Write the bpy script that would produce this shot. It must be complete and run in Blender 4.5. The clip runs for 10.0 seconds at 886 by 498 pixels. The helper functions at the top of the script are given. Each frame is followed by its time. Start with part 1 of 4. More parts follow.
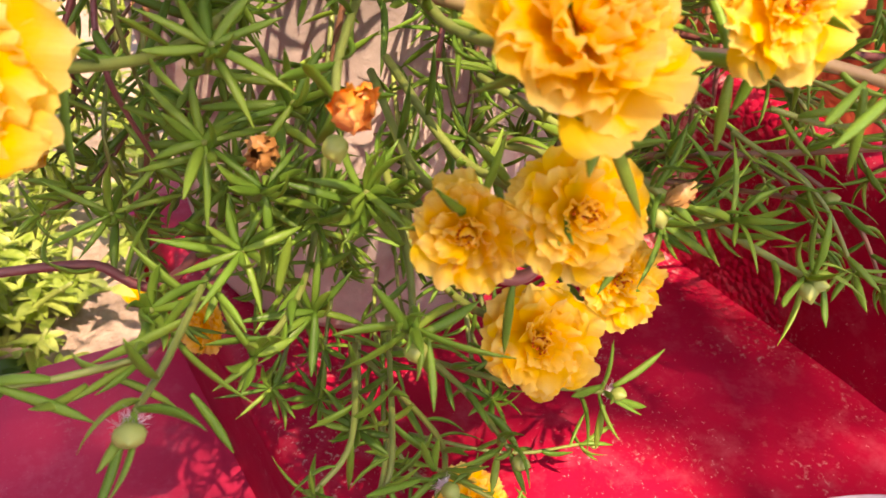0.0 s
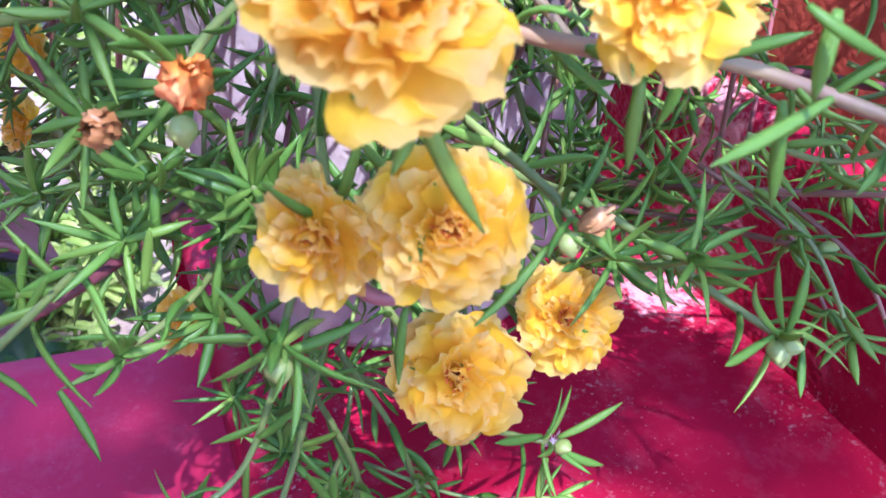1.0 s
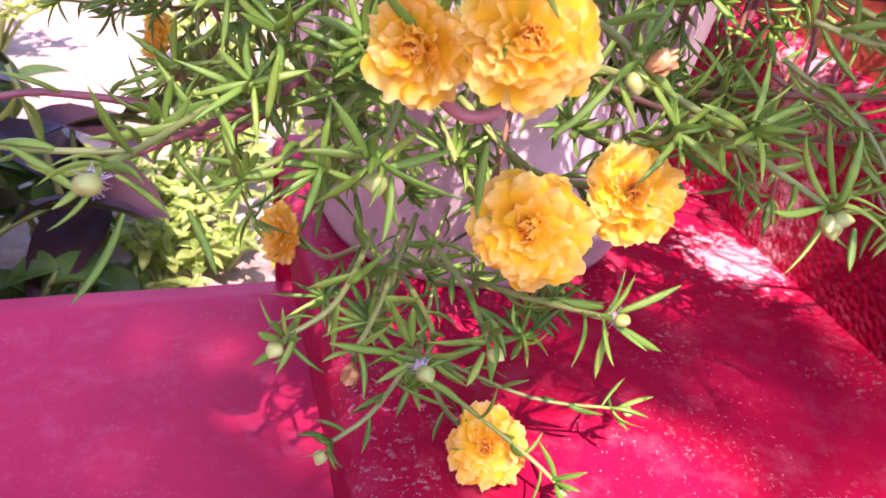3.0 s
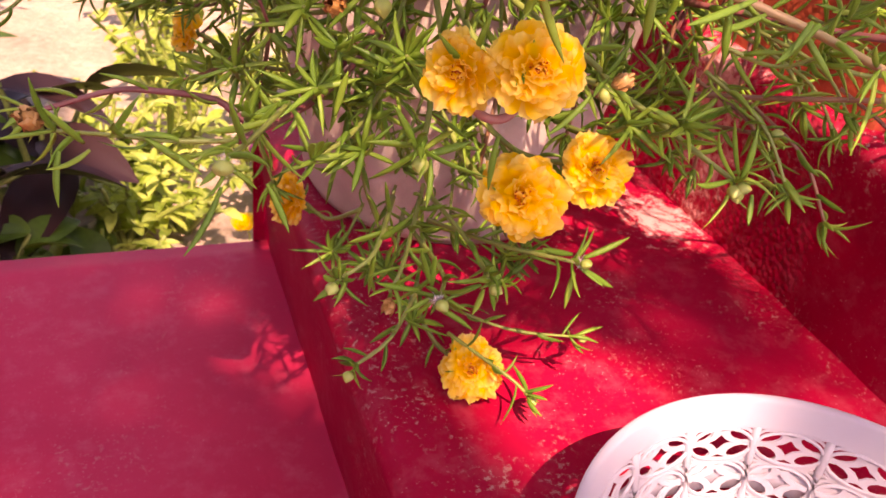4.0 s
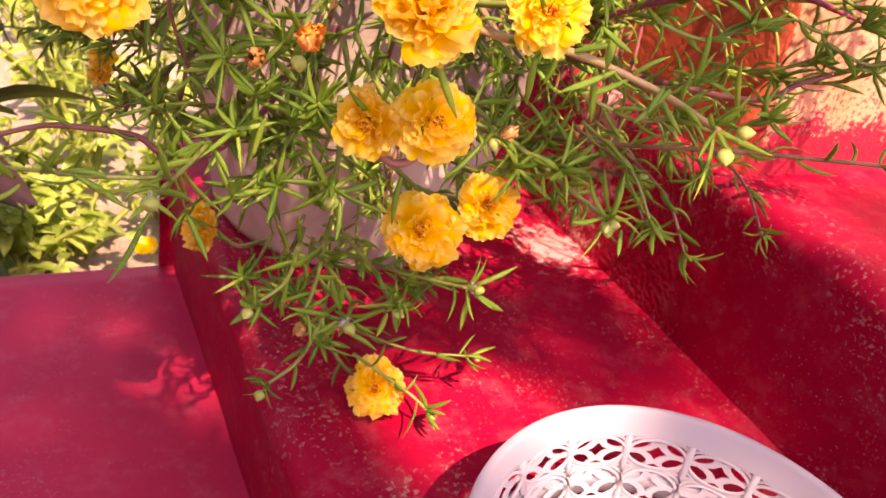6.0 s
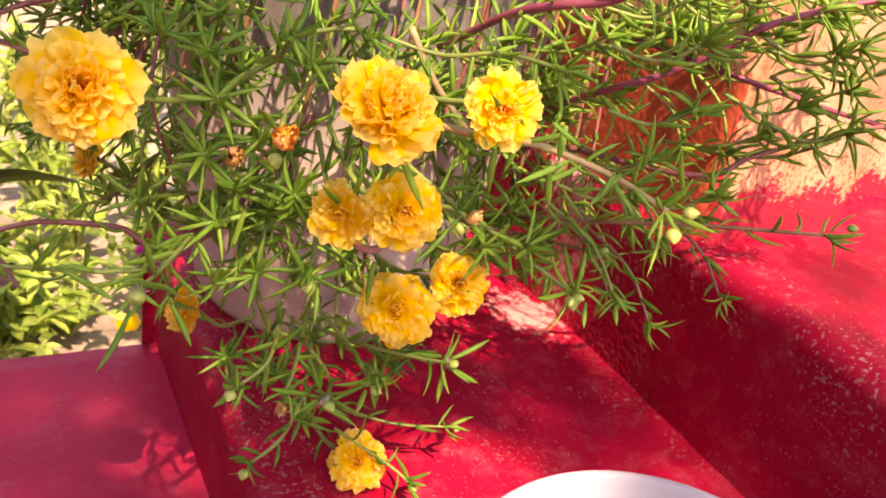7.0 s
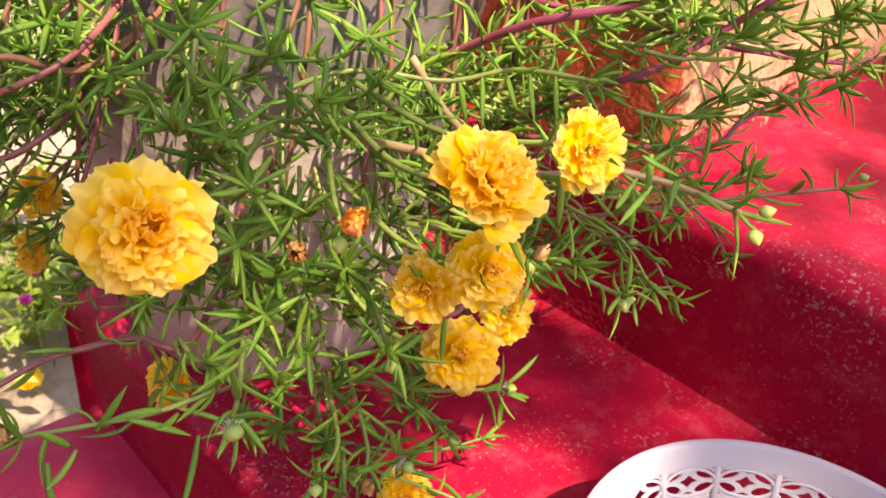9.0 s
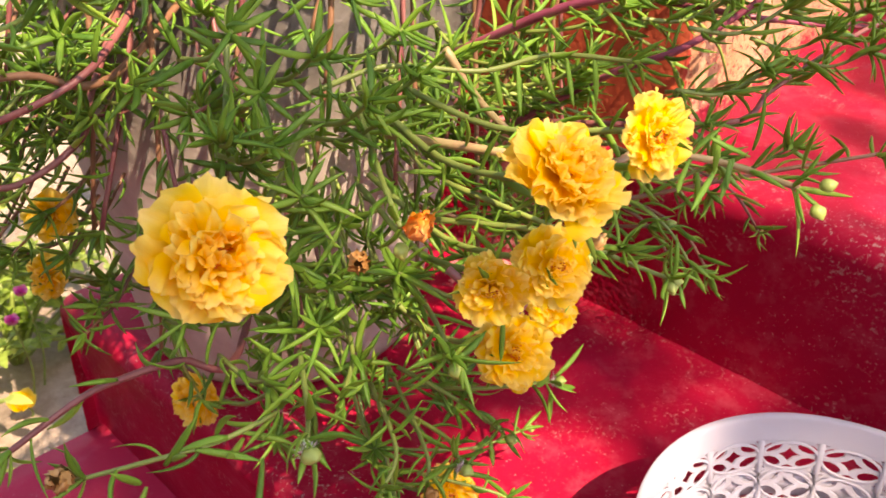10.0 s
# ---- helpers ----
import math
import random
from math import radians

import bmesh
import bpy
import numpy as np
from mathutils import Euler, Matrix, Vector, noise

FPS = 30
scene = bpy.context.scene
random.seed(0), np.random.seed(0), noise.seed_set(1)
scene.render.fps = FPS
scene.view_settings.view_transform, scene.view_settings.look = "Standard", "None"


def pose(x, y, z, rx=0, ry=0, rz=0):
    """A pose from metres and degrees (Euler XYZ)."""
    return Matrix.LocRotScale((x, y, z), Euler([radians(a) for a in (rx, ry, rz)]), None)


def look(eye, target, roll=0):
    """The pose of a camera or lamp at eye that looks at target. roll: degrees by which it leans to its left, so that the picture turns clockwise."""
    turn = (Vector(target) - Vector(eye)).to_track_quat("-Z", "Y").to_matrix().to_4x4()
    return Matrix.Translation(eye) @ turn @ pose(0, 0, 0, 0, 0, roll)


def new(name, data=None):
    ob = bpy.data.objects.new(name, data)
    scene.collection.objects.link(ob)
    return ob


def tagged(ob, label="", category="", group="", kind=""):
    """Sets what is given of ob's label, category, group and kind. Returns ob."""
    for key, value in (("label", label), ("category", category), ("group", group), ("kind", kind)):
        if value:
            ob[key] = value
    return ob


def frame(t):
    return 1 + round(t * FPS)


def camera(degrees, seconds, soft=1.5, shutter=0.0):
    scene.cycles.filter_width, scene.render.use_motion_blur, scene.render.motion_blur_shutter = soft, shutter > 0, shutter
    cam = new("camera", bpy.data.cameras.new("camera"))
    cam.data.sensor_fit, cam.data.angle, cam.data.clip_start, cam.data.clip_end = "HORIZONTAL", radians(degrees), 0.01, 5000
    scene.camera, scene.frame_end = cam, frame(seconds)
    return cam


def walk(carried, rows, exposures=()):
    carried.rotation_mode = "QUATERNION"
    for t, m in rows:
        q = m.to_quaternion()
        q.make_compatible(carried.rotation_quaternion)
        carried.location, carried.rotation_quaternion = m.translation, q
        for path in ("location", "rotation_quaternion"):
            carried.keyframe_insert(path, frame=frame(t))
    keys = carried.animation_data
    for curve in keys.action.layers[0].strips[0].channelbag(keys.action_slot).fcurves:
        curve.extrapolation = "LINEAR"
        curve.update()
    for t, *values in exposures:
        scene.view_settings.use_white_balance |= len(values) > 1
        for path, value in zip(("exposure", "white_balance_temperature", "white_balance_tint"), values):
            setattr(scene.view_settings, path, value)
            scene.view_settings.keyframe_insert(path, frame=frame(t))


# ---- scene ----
cam = camera(57.0, 10.0, shutter=0.2)
# a phone lens close to its subject: the garden behind is soft
cam.data.dof.use_dof, cam.data.dof.focus_distance, cam.data.dof.aperture_fstop = True, 0.33, 29.0
METRES, EYE, TILT, LEAN, TURN = 0.52, 0.365, -34.34, -3.96, -31.24
ROWS = [
    (0.0, 0.0, 0.0, 0.0, 0.0, -0.0, -0.0),
    (0.5, 0.0652, 0.0224, 0.0147, 2.86, -0.59, -1.29),
    (1.0, 0.1032, 0.0613, -0.0011, 6.5, 1.61, -5.49),
    (1.5, 0.1561, 0.07, -0.0224, 10.69, 3.27, -7.49),
    (2.0, 0.1589, 0.0863, -0.0649, 12.73, 2.84, -9.6),
    (2.5, 0.1469, 0.0799, -0.0832, 13.46, 2.95, -10.2),
    (4.0, 0.0933, -0.183, -0.1214, 7.21, 0.4, -9.28),
    (4.5, 0.0806, -0.2158, -0.1132, 5.07, 0.66, -9.42),
    (5.0, 0.0824, -0.2407, -0.11, 2.64, 0.54, -9.69),
    (5.5, 0.0895, -0.2479, -0.1132, 1.15, 1.23, -9.69),
    (7.0, 0.107, -0.3067, -0.1023, -0.7, 7.56, -7.33),
    (7.5, 0.061, -0.3153, -0.0692, -1.67, 7.91, -5.54),
    (8.0, 0.0078, -0.3075, -0.049, -3.61, 6.68, -2.48),
    (8.5, -0.0318, -0.2765, -0.0315, -6.56, 4.4, 1.27),
    (9.0, -0.091, -0.2586, 0.0018, -10.3, 3.13, 5.79),
    (9.5, -0.1138, -0.2535, 0.013, -12.04, 2.37, 8.09),
    (10.0, -0.1583, -0.2209, 0.0268, -12.48, 1.65, 9.93),
]
# stops, kelvin and tint of the picture along the walk
EXPOSURES = [(0.0, 1.81, 8800, 42), (0.5, 1.96, 5200, 38), (1.0, 1.98, 4900, 46), (1.5, 2.16, 4650, 56), (2.0, 2.39, 4550, 67), (2.7, 2.43, 5100, 72), (3.8, 1.87, 9600, 64), (5.7, 1.85, 9800, 62), (7.0, 1.85, 9300, 40), (7.5, 1.8, 8500, 34), (8.0, 1.77, 6900, 32), (8.5, 1.83, 8200, 36), (9.0, 1.81, 8100, 30), (10.0, 1.8, 8500, 30)]
WALK = [(t, pose(0, 0, EYE, TILT, LEAN, TURN) @ pose(METRES * x, METRES * y, METRES * z, 90 + pitch, roll, yaw)) for t, x, y, z, yaw, pitch, roll in ROWS]
walk(cam, WALK, EXPOSURES)

# ---- world, sun ----
SUN_TO = Vector((-0.13, -0.66, 1.0)).normalized()
world = bpy.data.worlds.new("sky")
scene.world = world
world.use_nodes = True
wn = world.node_tree
sky = wn.nodes.new("ShaderNodeTexSky")
sky.sky_type, sky.sun_disc = "NISHITA", False
sky.sun_elevation = math.asin(SUN_TO.z)
sky.sun_rotation = math.atan2(SUN_TO.x, SUN_TO.y)
wn.links.new(sky.outputs[0], wn.nodes["Background"].inputs[0])
wn.nodes["Background"].inputs[1].default_value = 0.12
sun = new("sun", bpy.data.lights.new("sun", "SUN"))
sun.data.energy, sun.data.angle, sun.data.color = 3.2, radians(0.5), (1.0, 0.92, 0.79)
sun.matrix_world = look(SUN_TO * 6, (0, 0, 0))


# ---- materials ----
class Mat:
    """A short way to write node materials."""

    def __init__(self, name):
        self.m = bpy.data.materials.new(name)
        self.m.use_nodes = True
        self.t = self.m.node_tree
        self.b = self.t.nodes["Principled BSDF"]

    def node(self, kind, **sets):
        n = self.t.nodes.new(kind)
        for key, value in sets.items():
            n.inputs[key.replace("_", " ")].default_value = value
        return n

    def link(self, a, b):
        self.t.links.new(a, b)

    def coords(self, kind="Object"):
        return self.t.nodes.new("ShaderNodeTexCoord").outputs[kind]

    def noise(self, scale, detail=4.0, rough=0.55, vec=None, distort=0.0):
        n = self.node("ShaderNodeTexNoise", Scale=scale, Detail=detail, Roughness=rough, Distortion=distort)
        self.link(vec or self.coords(), n.inputs["Vector"])
        return n.outputs["Fac"]

    def ramp(self, fac, stops):
        r = self.t.nodes.new("ShaderNodeValToRGB")
        while len(r.color_ramp.elements) < len(stops):
            r.color_ramp.elements.new(0.5)
        for e, (p, c) in zip(r.color_ramp.elements, stops):
            e.position, e.color = p, (*c, 1) if len(c) == 3 else c
        self.link(fac, r.inputs[0])
        return r.outputs[0]

    def grey(self, fac, lo, hi):
        return self.ramp(fac, [(lo, (0, 0, 0)), (hi, (1, 1, 1))] if lo < hi else [(hi, (1, 1, 1)), (lo, (0, 0, 0))])

    def mix(self, fac, a, b, blend="MIX"):
        n = self.t.nodes.new("ShaderNodeMix")
        n.data_type, n.blend_type = "RGBA", blend
        for sock, v in ((n.inputs[0], fac), (n.inputs[6], a), (n.inputs[7], b)):
            if isinstance(v, (int, float)):
                sock.default_value = v
            elif isinstance(v, tuple):
                sock.default_value = (*v, 1)
            else:
                self.link(v, sock)
        return n.outputs[2]

    def math(self, op, a, b=0.0, clamp=False):
        n = self.t.nodes.new("ShaderNodeMath")
        n.operation, n.use_clamp = op, clamp
        for sock, v in zip(n.inputs, (a, b)):
            if isinstance(v, (int, float)):
                sock.default_value = v
            else:
                self.link(v, sock)
        return n.outputs[0]

    def axis(self, vec, which):
        n = self.t.nodes.new("ShaderNodeSeparateXYZ")
        self.link(vec, n.inputs[0])
        return n.outputs[which]

    def bump(self, fac, strength, distance, normal=None):
        n = self.node("ShaderNodeBump", Strength=strength, Distance=distance)
        self.link(fac, n.inputs["Height"])
        if normal:
            self.link(normal, n.inputs["Normal"])
        self.link(n.outputs[0], self.b.inputs["Normal"])
        return n.outputs[0]

    def base(self, colour, rough=0.6):
        if isinstance(colour, tuple):
            self.b.inputs["Base Color"].default_value = (*colour, 1)
        else:
            self.link(colour, self.b.inputs["Base Color"])
        if isinstance(rough, float):
            self.b.inputs["Roughness"].default_value = rough
        else:
            self.link(rough, self.b.inputs["Roughness"])
        return self

    def thin(self, colour, share):
        """Lets light through a thin leaf or petal."""
        tr = self.node("ShaderNodeBsdfTranslucent")
        if isinstance(colour, tuple):
            tr.inputs[0].default_value = (*colour, 1)
        else:
            self.link(colour, tr.inputs[0])
        mx = self.t.nodes.new("ShaderNodeMixShader")
        mx.inputs[0].default_value = share
        self.link(self.b.outputs[0], mx.inputs[1])
        self.link(tr.outputs[0], mx.inputs[2])
        self.link(mx.outputs[0], self.t.nodes["Material Output"].inputs[0])
        return self

    def random(self):
        return self.t.nodes.new("ShaderNodeObjectInfo").outputs["Random"]

    def island(self):
        return self.t.nodes.new("ShaderNodeNewGeometry").outputs["Random Per Island"]


def red_paint(name, low, high, wear):
    """wear: how far chips show."""
    m = Mat(name)
    co = m.coords()
    cloud = m.noise(6.0, 5.0, 0.6, co)
    col = m.ramp(cloud, [(0.3, low), (0.7, high)])
    # dusty blotches whose pale pink also paints in the sky's sheen
    dust_sheen = m.grey(m.noise(34.0, 6.0, 0.75, co), 0.50, 0.74)
    col = m.mix(m.math("MULTIPLY", dust_sheen, 0.24), col, (0.58, 0.18, 0.22))
    # small chips down to the grey cement, thicker in some stretches
    chip = m.grey(m.noise(215.0, 5.0, 0.7, co), 0.575, 0.61)
    # worn most along the two noses and where the riser meets the tread
    x = m.axis(co, 0)
    z = m.axis(co, 2)
    nose_1 = m.math("MAXIMUM", m.math("ABSOLUTE", m.math("SUBTRACT", x, 0.135)), m.math("ABSOLUTE", z))
    nose_2 = m.math("MAXIMUM", m.math("ABSOLUTE", m.math("SUBTRACT", x, 0.466)), m.math("ABSOLUTE", m.math("SUBTRACT", z, 0.155)))
    corner = m.math("ADD", m.math("MAXIMUM", m.math("ABSOLUTE", m.math("SUBTRACT", x, 0.458)), m.math("ABSOLUTE", z)), 0.012)
    nose = m.math("MINIMUM", m.math("MINIMUM", nose_1, nose_2), corner)
    worn = m.math("MULTIPLY", m.math("SUBTRACT", 1.0, m.math("DIVIDE", nose, 0.040, True)), 0.12)
    where = m.grey(m.math("ADD", m.noise(11.0, 3.0, 0.6, co), worn), 0.525, 0.68)
    chips = m.math("MULTIPLY", chip, where)
    col = m.mix(m.math("MULTIPLY", chips, 0.8 * wear), col, (0.46, 0.26, 0.23))
    fine = m.grey(m.math("ADD", m.noise(430.0, 3.0, 0.6, co), m.math("MULTIPLY", m.noise(7.0, 3.0, 0.6, co), 0.20)), 0.775, 0.81)
    col = m.mix(m.math("MULTIPLY", fine, 0.6 * wear), col, (0.55, 0.30, 0.30))
    # pale soil spilt beside the pot; it also paints in the sun spot's glare
    y = m.axis(co, 1)
    off_x, off_y = m.math("SUBTRACT", x, 0.434), m.math("SUBTRACT", y, 0.388)
    away = m.math("SQRT", m.math("ADD", m.math("MULTIPLY", off_x, off_x), m.math("MULTIPLY", off_y, off_y)))
    ring = m.ramp(m.math("ADD", away, m.math("MULTIPLY", m.math("SUBTRACT", m.noise(75.0, 6.0, 0.75, co), 0.5), 0.20)), [(0.020, (1, 1, 1)), (0.040, (0, 0, 0))])
    col = m.mix(m.math("MULTIPLY", ring, 0.6), col, (0.74, 0.47, 0.42))
    m.base(col, m.ramp(cloud, [(0.2, (0.42, 0.42, 0.42)), (0.8, (0.62, 0.62, 0.62))]))
    m.b.inputs["Specular IOR Level"].default_value = 0.10
    n1 = m.bump(m.noise(120.0, 5.0, 0.65, co), 0.25, 0.002)
    # lumps of thrown plaster on the riser below the pillar
    lump = m.node("ShaderNodeTexVoronoi", Scale=170.0)
    m.link(co, lump.inputs["Vector"])
    rag = m.math("MULTIPLY", m.math("SUBTRACT", m.noise(40.0, 4.0, 0.6, co), 0.5), 0.10)
    foot = m.math("MULTIPLY", m.grey(m.math("ADD", y, rag), 0.235, 0.265), m.grey(m.math("ABSOLUTE", m.math("SUBTRACT", x, 0.456)), 0.022, 0.012))
    n2 = m.bump(m.math("MULTIPLY", m.grey(lump.outputs["Distance"], 0.8, 0.0), foot), 0.55, 0.004, n1)
    m.bump(chips, 0.5, -0.001, n2)
    return m.m


def peach_plaster(name, foot):
    """foot: how high the red paint reaches."""
    m = Mat(name)
    co = m.coords()
    z = m.axis(co, 2)
    rag = m.math("ADD", m.math("MULTIPLY", m.math("SUBTRACT", m.noise(28.0, 4.0, 0.6, co), 0.5), 0.09), m.math("MULTIPLY", m.math("SUBTRACT", m.noise(170.0, 4.0, 0.7, co), 0.5), 0.10))
    # the low-x face takes a darker orange-red that reaches higher
    side = m.grey(m.axis(co, 0), 0.474, 0.467)
    red = m.grey(m.math("SUBTRACT", m.math("ADD", z, rag), m.math("MULTIPLY", side, 0.10)), foot, foot + 0.008)
    # splashes of the red paint higher up
    splash = m.grey(m.math("SUBTRACT", m.noise(240.0, 3.0, 0.6, co), m.math("MULTIPLY", m.math("SUBTRACT", z, 0.19), 1.1)), 0.53, 0.56)
    red = m.math("SUBTRACT", red, m.math("MULTIPLY", splash, 0.75), True)
    wall = m.ramp(m.noise(16.0, 6.0, 0.65, co), [(0.25, (0.48, 0.20, 0.085)), (0.55, (0.60, 0.32, 0.17)), (0.8, (0.68, 0.43, 0.27))])
    m.base(m.mix(red, m.mix(side, (0.44, 0.012, 0.032), (0.40, 0.065, 0.020)), wall), 0.75)
    n1 = m.bump(m.noise(30.0, 3.0, 0.5, co), 0.3, 0.006)
    # lumps of thrown plaster
    lump = m.node("ShaderNodeTexVoronoi", Scale=190.0)
    m.link(co, lump.inputs["Vector"])
    n2 = m.bump(m.grey(lump.outputs["Distance"], 0.8, 0.0), 0.25, 0.002, n1)
    m.bump(m.noise(260.0, 3.0, 0.6, co), 0.35, 0.002, n2)
    return m.m


def pot_cement():
    m = Mat("weathered_pot")
    co = m.coords()
    z = m.axis(co, 2)
    blot = m.noise(11.0, 6.0, 0.65, co, 0.6)
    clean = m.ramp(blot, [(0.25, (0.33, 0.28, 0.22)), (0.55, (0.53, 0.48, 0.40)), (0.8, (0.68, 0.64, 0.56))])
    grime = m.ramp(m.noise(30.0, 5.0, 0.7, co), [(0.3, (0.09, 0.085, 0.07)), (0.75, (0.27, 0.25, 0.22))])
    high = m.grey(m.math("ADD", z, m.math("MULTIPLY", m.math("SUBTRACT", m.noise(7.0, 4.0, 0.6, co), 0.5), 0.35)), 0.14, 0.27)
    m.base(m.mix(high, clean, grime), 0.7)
    m.bump(m.noise(60.0, 5.0, 0.65, co), 0.35, 0.004)
    return m.m


def leaf_green(name, dark, mid, light, share=0.22):
    m = Mat(name)
    co = m.coords()
    pick = m.math("ADD", m.math("MULTIPLY", m.random(), 0.5), m.math("MULTIPLY", m.island(), 0.5))
    col = m.ramp(pick, [(0.15, dark), (0.5, mid), (0.85, light)])
    col = m.mix(0.35, col, m.ramp(m.noise(90.0, 3.0, 0.5, co), [(0.3, dark), (0.7, light)]))
    m.base(col, 0.38 if share < 0.5 else 0.5)
    m.b.inputs["Specular IOR Level"].default_value = 0.32
    m.bump(m.noise(400.0, 2.0, 0.5, co), 0.12, 0.0006)
    return m.thin(m.mix(0.5, col, (0.46, 0.58, 0.05)), share).m


def stem_paint(name, low, high):
    m = Mat(name)
    co = m.coords()
    col = m.ramp(m.noise(35.0, 4.0, 0.6, co), [(0.3, low), (0.7, high)])
    m.base(col, 0.45)
    m.bump(m.noise(500.0, 3.0, 0.5, co), 0.2, 0.0006)
    return m.m


def petal_yellow(name, base, middle, tip):
    m = Mat(name)
    co = m.coords()
    along = m.math("ADD", m.axis(co, 1), m.math("MULTIPLY", m.math("SUBTRACT", m.noise(5.0, 3.0, 0.6, co), 0.5), 0.35))
    col = m.ramp(along, [(0.06, base), (0.30, middle), (0.62, middle), (0.98, tip)])
    veins = m.node("ShaderNodeTexWave", Scale=7.0, Distortion=2.0)
    m.link(co, veins.inputs["Vector"])
    col = m.mix(m.math("MULTIPLY", m.math("SUBTRACT", 1.0, veins.outputs["Fac"]), 0.06), col, base)
    col = m.mix(m.math("MULTIPLY", m.random(), 0.25), col, middle)
    m.base(col, 0.5)
    m.b.inputs["Specular IOR Level"].default_value = 0.15
    m.bump(veins.outputs["Fac"], 0.05, 0.01)
    return m.thin(m.mix(0.35, col, (1.0, 0.80, 0.12)), 0.58).m


RED = red_paint("red_oxide_paint", (0.31, 0.005, 0.023), (0.41, 0.011, 0.043), 1.0)
# paler copy of the red: sky sheen and lighter shade put into the colour
RED_SKYLIT = red_paint("skylit_red_paint", (0.43, 0.022, 0.058), (0.51, 0.034, 0.080), 0.45)
PEACH = peach_plaster("peach_plaster", 0.196)
PEACH_WALL = peach_plaster("peach_wall_plaster", 0.172)
POT = pot_cement()
LEAF = leaf_green("fleshy_leaf", (0.056, 0.178, 0.022), (0.145, 0.340, 0.038), (0.245, 0.50, 0.065), 0.28)
# for young tips, and a sunlit copy with the sun's yellow in its colour
LEAF_YOUNG_LIT = leaf_green("young_lit_leaf", (0.12, 0.30, 0.036), (0.225, 0.44, 0.055), (0.36, 0.56, 0.085), 0.34)
STEM_PURPLE = stem_paint("purple_stem", (0.17, 0.045, 0.050), (0.30, 0.115, 0.095))
STEM_MAGENTA = stem_paint("magenta_stem", (0.22, 0.030, 0.060), (0.35, 0.085, 0.12))
STEM_GREEN = stem_paint("green_stem", (0.14, 0.20, 0.045), (0.24, 0.34, 0.070))
STEM_PINK = stem_paint("pale_pink_stem", (0.34, 0.20, 0.11), (0.42, 0.37, 0.14))
STEM_BARE = stem_paint("bare_pink_stem", (0.34, 0.13, 0.12), (0.46, 0.22, 0.18))
STEM_OLD = stem_paint("old_brown_stem", (0.16, 0.07, 0.035), (0.32, 0.17, 0.09))
BUD = stem_paint("green_bud", (0.26, 0.37, 0.07), (0.40, 0.50, 0.13))
FLUFF = stem_paint("white_bristle", (0.70, 0.62, 0.62), (0.85, 0.80, 0.78))
DRY = stem_paint("dry_petal", (0.36, 0.16, 0.035), (0.58, 0.34, 0.12))
DRY_ORANGE = stem_paint("withered_orange_petal", (0.93, 0.33, 0.02), (0.95, 0.60, 0.30))
PETAL = petal_yellow("yellow_petal", (0.95, 0.47, 0.005), (0.98, 0.72, 0.016), (0.98, 0.86, 0.30))
PETAL_INNER = petal_yellow("inner_yellow_petal", (0.94, 0.39, 0.005), (0.98, 0.68, 0.014), (0.98, 0.85, 0.28))
STAMEN = stem_paint("orange_stamen", (0.50, 0.07, 0.006), (0.74, 0.24, 0.012))


# ---- building blocks ----
def link_mesh(name, mesh, material, parent=None, label=""):
    if material and not mesh.materials:
        mesh.materials.append(material)
    ob = new(name, mesh)
    if parent:
        ob.parent = parent
        ob.matrix_parent_inverse = parent.matrix_world.inverted()
    if label:
        ob["label"] = label
    return ob


def to_mesh(bm, name, smooth=True):
    mesh = bpy.data.meshes.new(name)
    bmesh.ops.recalc_face_normals(bm, faces=bm.faces)
    for f in bm.faces:
        f.smooth = smooth
    bm.to_mesh(mesh)
    bm.free()
    return mesh


def part(name, bm, material, parent, label="", smooth=True):
    return link_mesh(name, to_mesh(bm, name, smooth), material, parent, label)


def empty(name, at, label, category, group=""):
    ob = new(name)
    ob.empty_display_size = 0.02
    ob.matrix_world = Matrix.Translation(at)
    bpy.context.view_layer.update()
    return tagged(ob, label, category, group)


def spline(points, steps=6):
    """A smooth line through the points."""
    p = [Vector(q) for q in points]
    if len(p) < 3:
        return [p[0].lerp(p[-1], i / steps) for i in range(steps + 1)]
    p = [2 * p[0] - p[1], *p, 2 * p[-1] - p[-2]]
    out = []
    for a, b, c, d in zip(p, p[1:], p[2:], p[3:]):
        for i in range(steps):
            u = i / steps
            out.append(0.5 * (2 * b + (c - a) * u + (2 * a - 5 * b + 4 * c - d) * u * u + (3 * b - a - 3 * c + d) * u ** 3))
    return [*out, p[-2].copy()]


def side_frame(way):
    way = way.normalized()
    side = way.cross(Vector((0, 0, 1)) if abs(way.z) < 0.95 else Vector((1, 0, 0))).normalized()
    return way, side, side.cross(way)


def tube(bm, line, r0, r1, sides=7, lump=0.0):
    rings = []
    for i, q in enumerate(line):
        way, a, b = side_frame(line[min(i + 1, len(line) - 1)] - line[max(i - 1, 0)])
        r = r0 + (r1 - r0) * i / (len(line) - 1)
        r *= 1 + lump * noise.noise(q * 180)
        rings.append([bm.verts.new(q + r * (math.cos(w) * a + math.sin(w) * b)) for w in (2 * math.pi * k / sides for k in range(sides))])
    for r, s in zip(rings, rings[1:]):
        for k in range(sides):
            bm.faces.new((r[k], r[(k + 1) % sides], s[(k + 1) % sides], s[k]))
    bm.faces.new(rings[0][::-1]), bm.faces.new(rings[-1])


